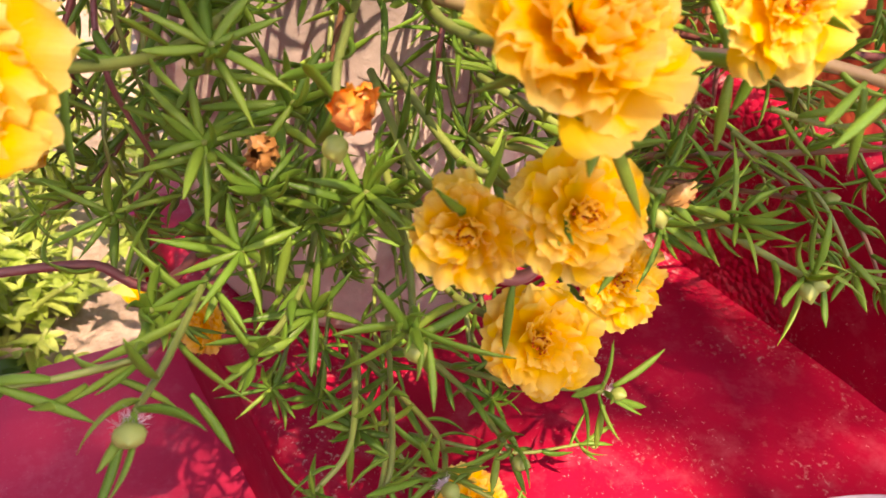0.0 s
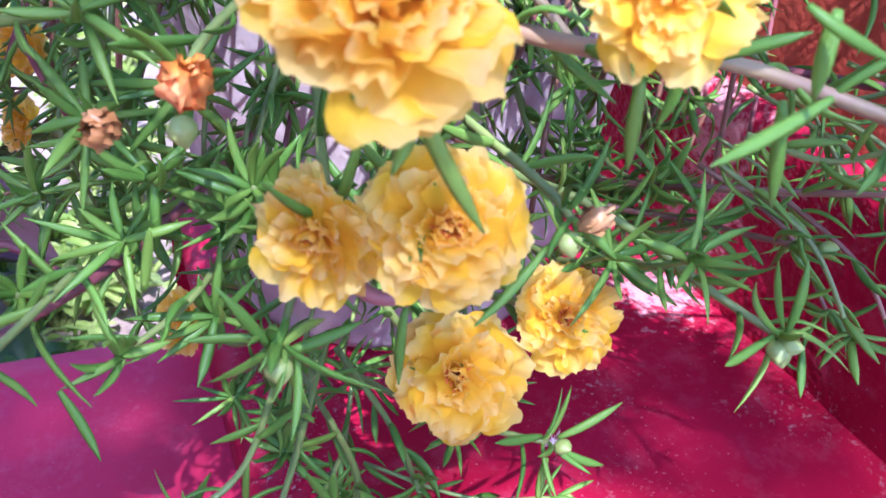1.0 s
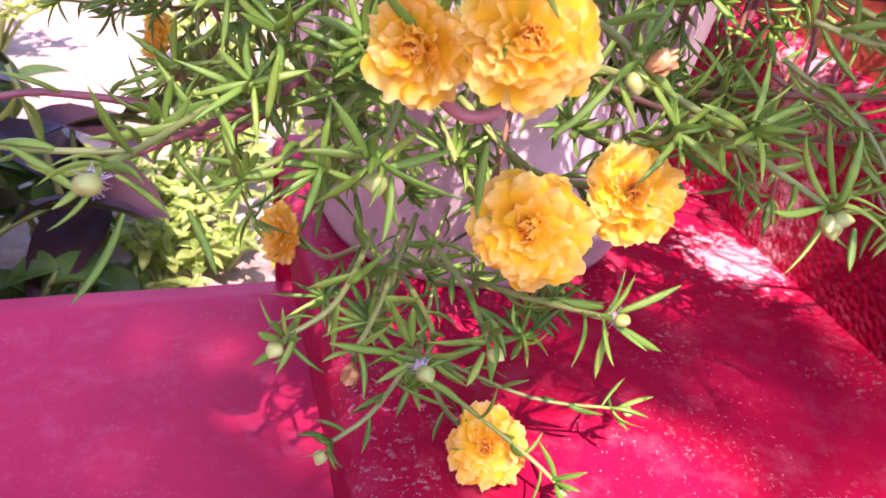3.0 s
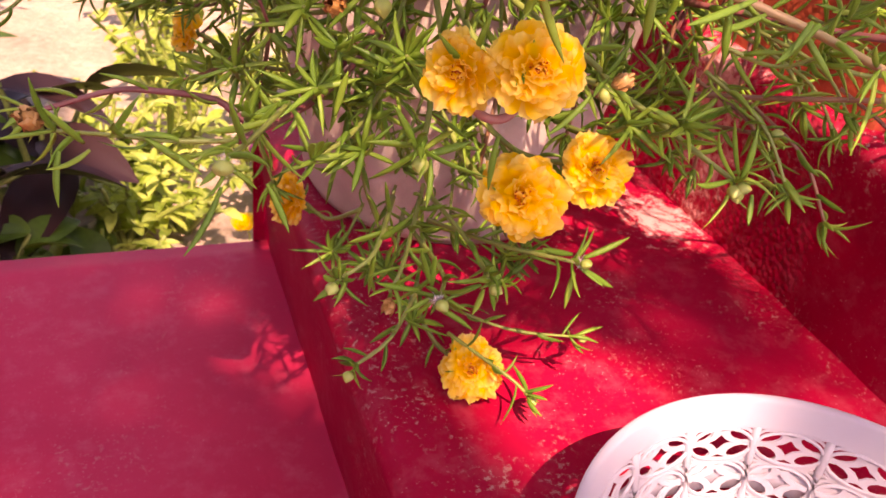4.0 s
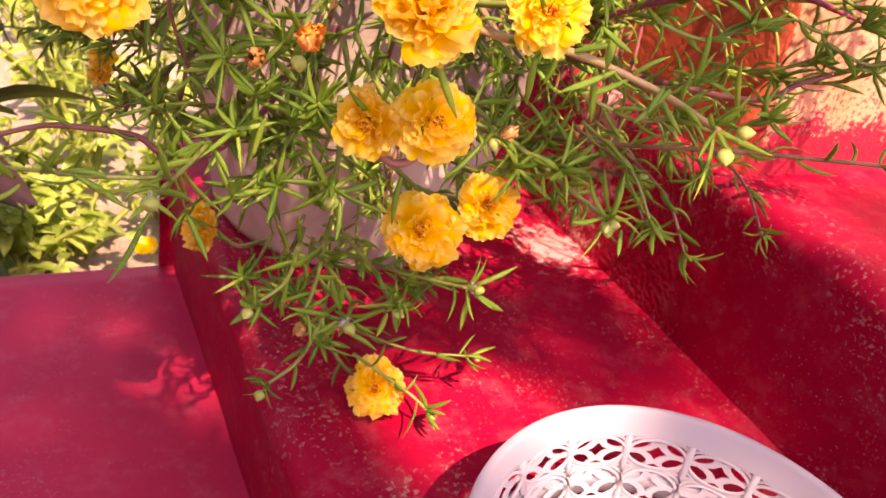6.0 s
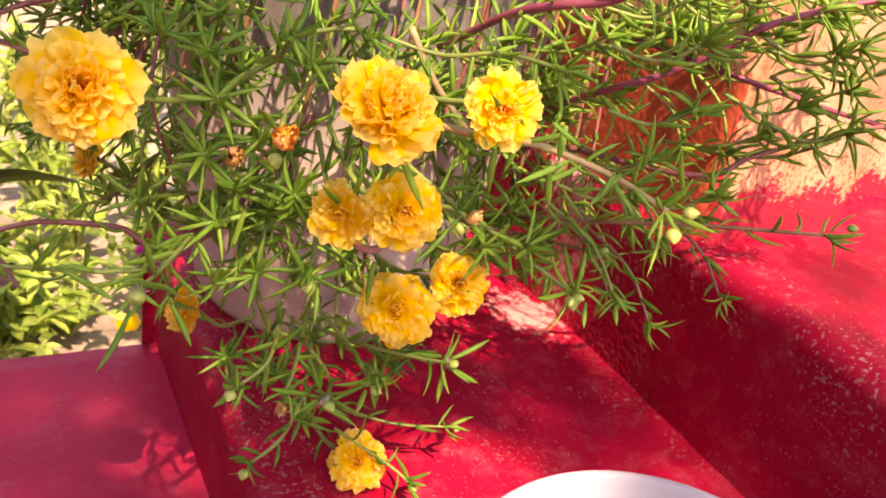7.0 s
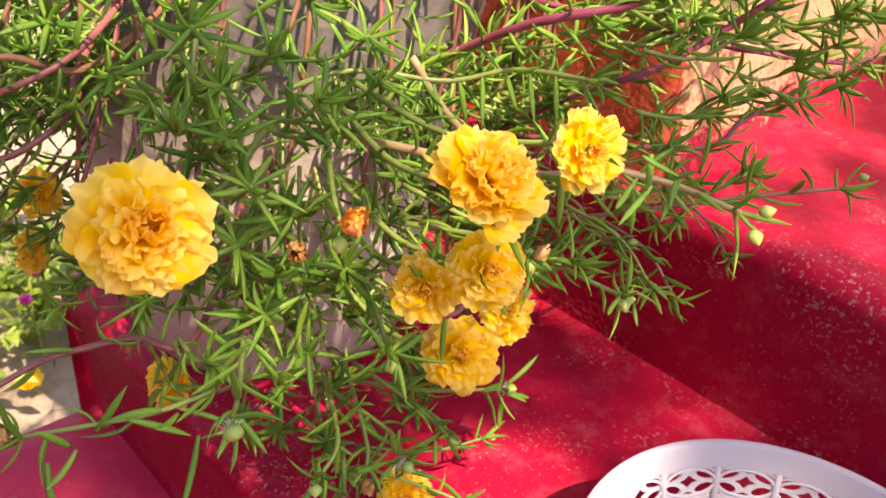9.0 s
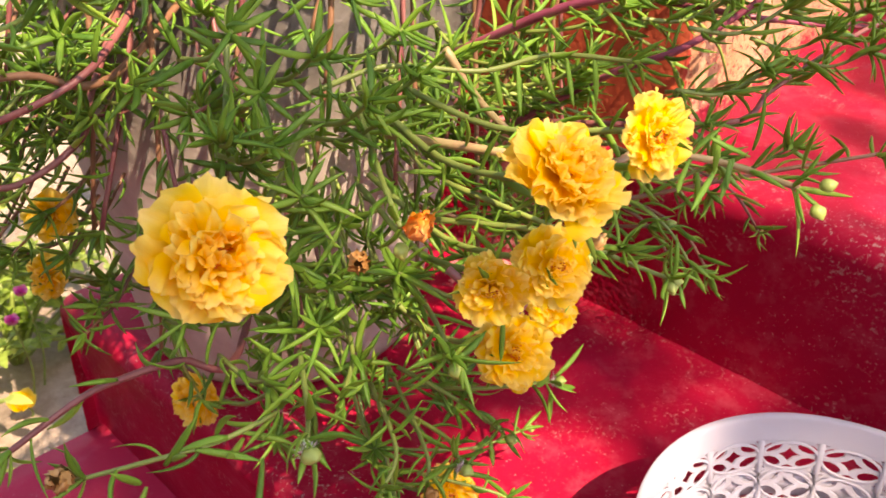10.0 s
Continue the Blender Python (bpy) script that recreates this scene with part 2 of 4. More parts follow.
def leaf_shape(bend, fat, curl):
    """A fleshy needle leaf of length 1 along y, rounded, pointed and bent."""
    rows, sides = 10, 6
    verts, faces = [], []
    for i in range(rows):
        u = i / (rows - 1)
        w = fat * (0.52 + 0.48 * math.sin(min(1, u / 0.42) * math.pi / 2)) * (1 if u < 0.55 else max(0.12, (1 - ((u - 0.55) / 0.45) ** 2.1)))
        y, z, x = u * (1 - 0.15 * bend * u), bend * u * u * 0.45, curl * u * u * 0.3
        for k in range(sides):
            a = 2 * math.pi * k / sides
            verts.append((x + w * math.cos(a), y, z + 0.72 * w * math.sin(a) * (1.0 if math.sin(a) < 0 else 0.75)))
    for i in range(rows - 1):
        for k in range(sides):
            a, b = i * sides + k, i * sides + (k + 1) % sides
            faces.append((a, b, b + sides, a + sides))
    faces.append(tuple(range(sides))[::-1])
    faces.append(tuple((rows - 1) * sides + k for k in range(sides)))
    return verts, faces


LEAF_FORMS = [leaf_shape(b, f, c) for b, f, c in ((0.3, 0.072, 0.2), (0.9, 0.066, 0.5), (-0.6, 0.076, -0.4), (1.5, 0.064, -0.5), (0.6, 0.080, 0.8), (-1.3, 0.068, 0.3))]
LEAF_MESHES = []
for mat_ in (LEAF, LEAF_YOUNG_LIT):
    for v_, f_ in LEAF_FORMS:
        me = bpy.data.meshes.new("leaf")
        me.from_pydata(v_, [], f_)
        me.polygons.foreach_set("use_smooth", [True] * len(me.polygons))
        me.materials.append(mat_)
        LEAF_MESHES.append(me)


class Leaves:
    """Gathers leaves; single ones become objects, the rest one joined mesh."""

    def __init__(self):
        self.verts, self.faces, self.mats = [], [], []

    def add(self, m, form, young_lit):
        v, f = LEAF_FORMS[form]
        k = len(self.verts)
        self.verts += [tuple(m @ Vector(q)) for q in v]
        self.faces += [tuple(i + k for i in q) for q in f]
        self.mats += [young_lit] * len(f)

    def build(self, name, parent, label):
        mesh = bpy.data.meshes.new(name)
        mesh.from_pydata(self.verts, [], self.faces)
        mesh.materials.append(LEAF), mesh.materials.append(LEAF_YOUNG_LIT)
        mesh.polygons.foreach_set("material_index", self.mats)
        mesh.polygons.foreach_set("use_smooth", [True] * len(self.faces))
        ob = link_mesh(name, mesh, None, parent)
        return tagged(ob, label, kind="stuff")


def leaf_matrix(at, way, length, up, width=0.0):
    way = way.normalized()
    side = way.cross(up)
    side = side.normalized() if side.length > 1e-4 else way.orthogonal().normalized()
    top = side.cross(way)
    return Matrix.Translation(at) @ Matrix((side, way, top)).transposed().to_4x4() @ Matrix.Diagonal((width or length, length, width or length, 1))


LEAF_WIDE = 0.0212


def dress(line, rng, gap, length, tip, young_lit, place, spread=55, bare=0.0):
    """Sets leaves along a stem and a star of leaves at its tip; place(m, form, young) takes each one."""
    total = sum((b - a).length for a, b in zip(line, line[1:]))
    at, done, turn = gap * rng.random(), 0.0, rng.random() * 6.28
    for a, b in zip(line, line[1:]):
        seg = (b - a).length
        while done + seg > at:
            u = (at - done) / max(seg, 1e-6)
            if at / total > bare and at / total < 0.97:
                way, s, t = side_frame(b - a)
                turn += 2.4 + 0.5 * (rng.random() - 0.5)
                tilt = radians(spread + 22 * (rng.random() - 0.5))
                out = math.cos(turn) * s + math.sin(turn) * t
                d = math.cos(tilt) * way + math.sin(tilt) * out
                d.z += 0.10
                place(leaf_matrix(a.lerp(b, u), d, length * (0.58 + 0.55 * rng.random()), way, LEAF_WIDE * (0.8 + 0.4 * rng.random())), rng.randrange(6), int(rng.random() < young_lit))
            at += gap * (0.6 + 0.8 * rng.random())
        done += seg
    way, s, t = side_frame(line[-1] - line[-2])
    for k in range(tip):
        turn += 2.4
        tilt = radians(32 + 60 * rng.random())
        d = math.cos(tilt) * way + math.sin(tilt) * (math.cos(turn) * s + math.sin(turn) * t)
        place(leaf_matrix(line[-1] - way * 0.004 * rng.random(), d, length * (0.52 + 0.48 * rng.random()), way, LEAF_WIDE * (0.75 + 0.4 * rng.random())), rng.randrange(6), int(rng.random() < young_lit + 0.3))


# ---- steps, pillar, ground ----
def step(name, x0, x1, z0, z1, y0, y1, label, paint=None):
    """One cement step: a rounded nose, a hollow at the back, wavy faces."""
    nose, prof = 0.016, [(x0 + 0.012, z0 - 0.02)]
    prof += [(x0 + 0.012 - 0.012 * i / 6, z0 + (z1 - z0 - nose) * i / 6) for i in range(1, 6)]
    for i in range(7):
        a = math.pi / 2 * i / 6
        prof.append((x0 - 0.004 + nose * (1 - math.cos(a)), z1 - nose + nose * math.sin(a)))
    n = 14
    prof += [(x0 + nose + (x1 - x0 - nose) * i / n, z1) for i in range(1, n + 1)]
    bm = bmesh.new()
    rows, grid = 90, []
    for j in range(rows + 1):
        y = y0 + (y1 - y0) * j / rows
        row = []
        for k, (x, z) in enumerate(prof):
            q = Vector((x, y, z))
            w = 0.0045 * noise.noise(q * 9) + 0.0016 * noise.noise(q * 38)
            row.append(bm.verts.new(q + Vector((-0.7 * w if k < 13 else 0, 0.8 * w if j == rows else 0, w if k > 5 else 0))))
        grid.append(row)
    for r, s in zip(grid, grid[1:]):
        for a, b, c, d in zip(r, r[1:], s[1:], s):
            bm.faces.new((a, b, c, d))
    # far end and the back
    for row in (grid[0], grid[-1]):
        low = [bm.verts.new((v.co.x, v.co.y, z0 - 0.02)) for v in row]
        for a, b, c, d in zip(row, row[1:], low[1:], low):
            if (a.co - d.co).length > 1e-5 or (b.co - c.co).length > 1e-5:
                bm.faces.new((a, b, c, d))
    bmesh.ops.remove_doubles(bm, verts=bm.verts, dist=1e-6)
    return tagged(part(name, bm, paint or RED, None), label, "step", kind="structure")


FAR = 0.635
step("step_1", -1.4, 0.13, -0.42, -0.16, -1.6, FAR, "lowest red painted cement step, sky sheen painted into its paler red", RED_SKYLIT)
step("step_2", 0.110, 0.48, -0.17, 0.0, -1.6, FAR, "red painted cement step with chipped nose")
step("step_3", 0.452, 1.40, -0.01, 0.16, -1.6, FAR, "red painted cement step with chipped nose")
step("step_4", 1.37, 2.2, 0.15, 0.32, -1.6, FAR, "upper red painted cement step")


def pillar(x0, x1, y0, y1, z0, z1):
    bm = bmesh.new()
    bmesh.ops.create_cube(bm, size=1, matrix=Matrix.Translation(((x0 + x1) / 2, (y0 + y1) / 2, (z0 + z1) / 2)) @ Matrix.Diagonal((x1 - x0, y1 - y0, z1 - z0, 1)))
    bmesh.ops.bevel(bm, geom=[e for e in bm.edges], offset=0.008, segments=3, affect="EDGES")
    bmesh.ops.subdivide_edges(bm, edges=[e for e in bm.edges if e.calc_length() > 0.1], cuts=24, use_grid_fill=True)
    for v in bm.verts:
        v.co += Vector((1, 1, 0)) * 0.003 * noise.noise(v.co * 20)
    return tagged(part("pillar", bm, PEACH, None), "peach plastered pillar with red paint smeared on its foot", "pillar", kind="structure")


pillar(0.4650, 0.645, 0.24, 0.56, -0.01, 1.1)


def recess_wall(x0, x1, y0, y1, z0, z1):
    """The house wall, set back behind the pillar."""
    bm = bmesh.new()
    bmesh.ops.create_cube(bm, size=1, matrix=Matrix.Translation(((x0 + x1) / 2, (y0 + y1) / 2, (z0 + z1) / 2)) @ Matrix.Diagonal((x1 - x0, y1 - y0, z1 - z0, 1)))
    bmesh.ops.bevel(bm, geom=list(bm.edges), offset=0.006, segments=2, affect="EDGES")
    return tagged(part("wall_north", bm, PEACH_WALL, None, smooth=False), "peach plastered house wall with red paint at its foot", "wall", kind="structure")


recess_wall(0.640, 1.9, 0.30, 0.45, 0.10, 1.1)


def ground():
    m = Mat("garden_soil")
    co = m.coords()
    col = m.ramp(m.noise(5.0, 6.0, 0.65, co), [(0.3, (0.22, 0.165, 0.115)), (0.55, (0.41, 0.335, 0.25)), (0.75, (0.54, 0.46, 0.36))])
    m.base(m.mix(0.4, col, m.ramp(m.noise(60.0, 5.0, 0.7, co), [(0.3, (0.16, 0.115, 0.075)), (0.7, (0.56, 0.47, 0.36))])), 0.9)
    m.bump(m.noise(40.0, 6.0, 0.7, co), 0.7, 0.02)
    bm = bmesh.new()
    bmesh.ops.create_grid(bm, x_segments=60, y_segments=60, size=1)
    for v in bm.verts:
        r = v.co.copy()
        v.co = Vector((math.copysign(abs(r.x) ** 4 * 900 + abs(r.x) * 3, r.x), math.copysign(abs(r.y) ** 4 * 900 + abs(r.y) * 3, r.y) + 1.0, -0.42))
        v.co.z += 0.015 * noise.noise(v.co * 3) if v.co.length < 6 else 0
    return tagged(part("ground", bm, m.m, None), "sunlit sandy garden soil", "ground", kind="structure")


ground()


def unseen_wall(x, y0, y1, top):
    """A plain plastered wall, out of view, added to hold back skylight beside the steps."""
    m = Mat("old_wall_plaster")
    m.base(m.ramp(m.noise(4.0, 6.0, 0.7), [(0.3, (0.10, 0.085, 0.07)), (0.7, (0.24, 0.20, 0.17))]), 0.9)
    m.bump(m.noise(30.0, 5.0, 0.7), 0.5, 0.01)
    bm = bmesh.new()
    bmesh.ops.create_cube(bm, size=1, matrix=Matrix.Translation((x, (y0 + y1) / 2, (top - 0.45) / 2)) @ Matrix.Diagonal((0.15, y1 - y0, top + 0.45, 1)))
    bmesh.ops.bevel(bm, geom=list(bm.edges), offset=0.01, segments=2, affect="EDGES")
    return tagged(part("wall_west", bm, m.m, None, smooth=False), "unseen plain plaster wall added to block low skylight", "wall", kind="structure")


unseen_wall(-1.75, -3.4, 4.0, 1.3)


# ---- an unseen tree added behind the camera, whose crown dapples the light ----
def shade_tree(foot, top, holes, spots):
    """holes: gaps cut for ellipses of sunlight on the steps (x, y, half widths, share of leaves that stay, lean);
    spots: how many leaves.
    """
    tree = empty("tree", foot, "unseen broad tree added so that its crown shades the steps", "tree")
    bark = Mat("tree_bark")
    bark.base(bark.ramp(bark.noise(30.0, 6.0, 0.7), [(0.3, (0.07, 0.045, 0.03)), (0.7, (0.20, 0.14, 0.10))]), 0.9)
    bark.bump(bark.noise(60.0, 5.0, 0.7), 0.8, 0.01)
    crown_leaf = leaf_green("crown_leaf", (0.03, 0.08, 0.012), (0.06, 0.14, 0.02), (0.10, 0.20, 0.03), 0.2)
    foot, top = Vector(foot), Vector(top)
    bm = bmesh.new()
    tube(bm, spline([foot, foot.lerp(top, 0.5) + Vector((0.1, -0.1, 0)), top]), 0.14, 0.07, 12, 0.2)
    part("trunk", bm, bark.m, tree)
    r = random.Random(8)
    for k in range(7):
        bm = bmesh.new()
        end = SUN_TO * 6.0 + Vector((-0.8 + 0.32 * k, -0.9 + 0.45 * (k % 3), 0.1 * (k % 2)))
        tube(bm, spline([top, top.lerp(end, 0.5) + Vector((0, 0, 0.25)), end]), 0.05, 0.012, 8, 0.2)
        part("limb", bm, bark.m, tree)
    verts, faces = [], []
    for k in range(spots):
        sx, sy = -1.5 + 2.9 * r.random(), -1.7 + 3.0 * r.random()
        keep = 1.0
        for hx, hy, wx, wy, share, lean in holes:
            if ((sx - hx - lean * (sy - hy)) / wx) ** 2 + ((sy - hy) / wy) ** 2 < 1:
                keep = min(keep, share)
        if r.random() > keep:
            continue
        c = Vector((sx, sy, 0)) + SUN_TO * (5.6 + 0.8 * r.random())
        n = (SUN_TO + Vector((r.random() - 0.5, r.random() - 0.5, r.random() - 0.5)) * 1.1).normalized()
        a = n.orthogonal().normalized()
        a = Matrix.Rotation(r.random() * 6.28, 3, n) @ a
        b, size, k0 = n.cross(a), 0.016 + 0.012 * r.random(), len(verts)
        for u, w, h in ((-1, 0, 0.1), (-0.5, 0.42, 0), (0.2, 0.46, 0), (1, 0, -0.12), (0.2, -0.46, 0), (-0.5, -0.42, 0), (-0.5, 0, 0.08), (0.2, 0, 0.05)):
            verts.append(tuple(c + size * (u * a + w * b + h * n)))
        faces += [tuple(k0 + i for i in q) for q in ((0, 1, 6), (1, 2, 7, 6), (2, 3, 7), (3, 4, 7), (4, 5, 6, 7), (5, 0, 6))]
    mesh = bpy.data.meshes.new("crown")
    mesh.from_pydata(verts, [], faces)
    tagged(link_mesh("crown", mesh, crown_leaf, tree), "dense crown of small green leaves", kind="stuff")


# crown gaps placed by hand to aim sun at steps, flowers and basket
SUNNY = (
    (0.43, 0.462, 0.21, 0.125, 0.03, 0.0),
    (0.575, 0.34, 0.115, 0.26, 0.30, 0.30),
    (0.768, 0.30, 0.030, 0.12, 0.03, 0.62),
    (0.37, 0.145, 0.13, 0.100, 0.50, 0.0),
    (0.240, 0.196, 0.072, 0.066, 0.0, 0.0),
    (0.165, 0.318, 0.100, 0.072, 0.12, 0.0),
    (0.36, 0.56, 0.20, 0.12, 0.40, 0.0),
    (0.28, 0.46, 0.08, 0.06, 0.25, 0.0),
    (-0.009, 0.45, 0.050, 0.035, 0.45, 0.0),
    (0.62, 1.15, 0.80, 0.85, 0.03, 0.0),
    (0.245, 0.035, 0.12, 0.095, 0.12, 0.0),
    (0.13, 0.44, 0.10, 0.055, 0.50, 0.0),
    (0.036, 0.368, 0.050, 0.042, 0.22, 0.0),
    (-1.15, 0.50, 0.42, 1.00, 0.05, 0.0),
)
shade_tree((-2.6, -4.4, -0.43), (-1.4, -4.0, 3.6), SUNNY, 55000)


# ---- the pot ----
def pot(at, r0, r1, h):
    top = empty("plant_pot", at, "large weathered grey-white cement flower pot standing on a red step", "flower pot")
    prof = [(0.0, 0.012), (r0 * 0.86, 0.012), (r0 * 0.88, 0.0), (r0 * 0.97, 0.0), (r0, 0.008)]
    prof += [(r0 + (r1 - r0) * u, 0.008 + (h - 0.03) * u) for u in (0.1, 0.25, 0.4, 0.55, 0.7, 0.85, 0.94)]
    prof += [(r1 + 0.008, h - 0.035), (r1 + 0.012, h - 0.02), (r1 + 0.010, h - 0.003), (r1 + 0.004, h), (r1 - 0.012, h), (r1 - 0.018, h - 0.01), (r1 - 0.03, h - 0.08)]
    bm = bmesh.new()
    n, rings = 72, []
    for r, z in prof:
        rings.append([bm.verts.new((at[0] + (r + 0.0025 * noise.noise(Vector((math.cos(a) * 2, math.sin(a) * 2, z * 9)))) * math.cos(a), at[1] + r * math.sin(a), at[2] + z)) for a in (2 * math.pi * k / n for k in range(n))])
    for a, b in zip(rings, rings[1:]):
        for k in range(n):
            bm.faces.new((a[k], a[(k + 1) % n], b[(k + 1) % n], b[k]))
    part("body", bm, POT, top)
    soil = Mat("potting_soil")
    soil.base(soil.ramp(soil.noise(70.0, 5.0, 0.7), [(0.3, (0.02, 0.013, 0.008)), (0.7, (0.09, 0.06, 0.04))]), 0.95)
    bm = bmesh.new()
    bmesh.ops.create_circle(bm, cap_ends=True, segments=48, radius=r1 - 0.028, matrix=Matrix.Translation((at[0], at[1], at[2] + h - 0.05)))
    part("soil", bm, soil.m, top, "dark moist soil")
    return top


POT_AT, POT_H = Vector((0.25, 0.49, 0.001)), 0.43
pot(POT_AT, 0.122, 0.186, POT_H)

# ---- the moss rose ----
PLANT = empty("moss_rose", (POT_AT.x, POT_AT.y, POT_H - 0.05), "trailing moss rose with yellow double flowers hanging over its pot", "plant")


def petal_shape(rng, wide, cup, ruffle, material=None):
    """One ruffled petal of length 1 along y, cupped upwards."""
    nx, ny = 22, 8
    shift = Vector((rng.random() * 9, rng.random() * 9, 0))
    ph, ph2, notch = rng.random() * 6, rng.random() * 6, 0.03 + 0.16 * rng.random()
    verts, faces = [], []
    for j in range(ny + 1):
        v = j / ny
        for i in range(nx + 1):
            u = 2 * i / nx - 1
            w = wide * (0.20 + 0.80 * math.sin(min(1.0, v * 1.18) * math.pi * 0.5) ** 1.2) * (1 - 0.12 * v ** 6)
            tip = 1 - 0.27 * abs(u) ** 3.2 - notch * math.exp(-((u - 0.2 * math.sin(ph)) / 0.2) ** 2) + 0.045 * math.sin(5 * u + ph) + 0.034 * math.sin(11 * u + ph2) + 0.024 * math.sin(25 * u + ph)
            x, y = u * w, v * tip
            z = cup * (v * v * 0.5 + 0.55 * u * u * v * wide) + ruffle * v ** 2.6 * (math.sin(7 * u + ph) + 0.6 * math.sin(15 * u + ph2))
            z += 0.06 * v * noise.noise(Vector((x * 4.0, y * 4.0, 0)) + shift)
            verts.append((x, y, z))
    for j in range(ny):
        for i in range(nx):
            a = j * (nx + 1) + i
            faces.append((a, a + 1, a + nx + 2, a + nx + 1))
    me = bpy.data.meshes.new("petal")
    me.from_pydata(verts, [], faces)
    me.polygons.foreach_set("use_smooth", [True] * len(faces))
    me.materials.append(material or PETAL)
    return me


prng = random.Random(5)
PETALS = [petal_shape(prng, 0.58 + 0.20 * prng.random(), -0.10 + 0.45 * prng.random(), 0.05 + 0.06 * prng.random()) for _ in range(12)]
NARROW = [petal_shape(prng, 0.40 + 0.12 * prng.random(), 0.0 + 0.5 * prng.random(), 0.08 + 0.06 * prng.random()) for _ in range(12)]
INNER = [petal_shape(prng, 0.46 + 0.22 * prng.random(), 0.2 + 0.7 * prng.random(), 0.08 + 0.08 * prng.random(), PETAL_INNER) for _ in range(8)]


def stamens():
    bm = bmesh.new()
    r = random.Random(3)
    for k in range(26):
        a, t = r.random() * 6.28, 0.5 * r.random()
        tip = Vector((math.cos(a) * t, math.sin(a) * t, 0.8)) * 0.21
        tube(bm, spline([(0, 0, 0.0), tip * 0.6, tip], 2), 0.006, 0.004, 4)
        bmesh.ops.create_icosphere(bm, subdivisions=1, radius=0.014, matrix=Matrix.Translation(tip))
    return to_mesh(bm, "stamens")


def calyx():
    bm = bmesh.new()
    line = [Vector((0, 0, -0.22)), Vector((0, 0, -0.15)), Vector((0, 0, -0.08)), Vector((0, 0, 0.0))]
    tube(bm, line, 0.05, 0.11, 8)
    return to_mesh(bm, "calyx")


STAMENS, CALYX = stamens(), calyx()
STAMENS.materials.append(STAMEN)
CALYX.materials.append(BUD)


OPEN = ((7, 0.51, 2), (6, 0.48, 9), (6, 0.41, 17), (6, 0.32, 30), (5, 0.22, 48), (3, 0.15, 66))
POMPON = ((6, 0.51, -4), (6, 0.48, 6), (6, 0.43, 16), (6, 0.38, 28), (6, 0.33, 42), (5, 0.28, 56), (4, 0.24, 72))
ROSETTE = ((6, 0.51, -2), (6, 0.47, 7), (6, 0.40, 15), (6, 0.32, 24), (5, 0.24, 36), (5, 0.17, 52))


def flower(at, face, size, seed, rings):
    """A double flower that faces along face; rings of petals: how many, how long, how steep."""
    r = random.Random(seed)
    way, s, t = side_frame(Vector(face))
    frame_ = Matrix.Translation(at) @ Matrix((s, t, way)).transposed().to_4x4() @ Matrix.Rotation(r.random() * 6.28, 4, "Z")
    ob = new("flower", CALYX)
    ob.parent = PLANT
    ob.matrix_parent_inverse = PLANT.matrix_world.inverted()
    ob.matrix_basis = frame_ @ Matrix.Scale(size, 4)
    st = new("flower_centre", STAMENS)
    st.parent = ob
    dense = rings is not OPEN
    for count, length, tilt in rings:
        off = r.random() * 6.28
        loose = 20 + 0.42 * max(0, tilt)
        for k in range(count):
            a = off + 2 * math.pi * (k + 0.7 * (r.random() - 0.5)) / count
            el = radians(tilt + loose * (r.random() - 0.5))
            m = Matrix.Rotation(a, 4, "Z") @ Matrix.Translation((0, 0.02 if tilt < 45 else 0.045, 0.0012 * max(0, tilt))) @ Matrix.Rotation(el, 4, "X") @ Matrix.Rotation(radians(1.6 * loose * (r.random() - 0.5)), 4, "Y")
            p = new("petal", r.choice(INNER if tilt > 45 else NARROW if dense and r.random() < 0.4 else PETALS))
            p.parent = ob
            long = length * (0.78 + 0.30 * r.random())
            p.matrix_basis = m @ Matrix.Diagonal((length * (0.9 + 0.2 * r.random()), long, length, 1))
    return ob


def bud(at, way, size, parent, fluff=False, material=None):
    """A pointed green bud between two sepals."""
    size *= 0.75
    way, s, t = side_frame(Vector(way))
    bm = bmesh.new()
    prof = [(0.0, 0.18), (0.15, 0.36), (0.35, 0.48), (0.55, 0.46), (0.75, 0.32), (0.9, 0.15), (1.0, 0.03)]
    rings = []
    for u, r in prof:
        rings.append([bm.verts.new(Vector(at) + size * (u * way + r * (math.cos(a) * s + 0.85 * math.sin(a) * t) * (1 + 0.05 * math.cos(2 * a)))) for a in (6.2832 * k / 10 for k in range(10))])
    for a, b in zip(rings, rings[1:]):
        for k in range(10):
            bm.faces.new((a[k], a[(k + 1) % 10], b[(k + 1) % 10], b[k]))
    bm.faces.new(rings[0][::-1]), bm.faces.new(rings[-1])
    ob = part("bud", bm, material or BUD, parent)
    if fluff:
        r = random.Random(int(abs(at[0]) * 9999))
        bm = bmesh.new()
        for k in range(120):
            a, e = r.random() * 6.28, r.random() * 1.5
            d = (math.cos(a) * s + math.sin(a) * t) * math.cos(e) - way * math.sin(e) * 0.5
            p = Vector(at) + size * 0.1 * way
            tube(bm, [p, p + d * size * (0.2 + 0.25 * r.random()) - way * size * 0.1, p + d * size * (0.35 + 0.35 * r.random()) - way * size * 0.3 * r.random() + (s * (r.random() - 0.5) + t * (r.random() - 0.5)) * size * 0.5], 0.00012, 0.00006, 3)
        part("bristle", bm, FLUFF, parent, "white woolly bristles")
    return ob


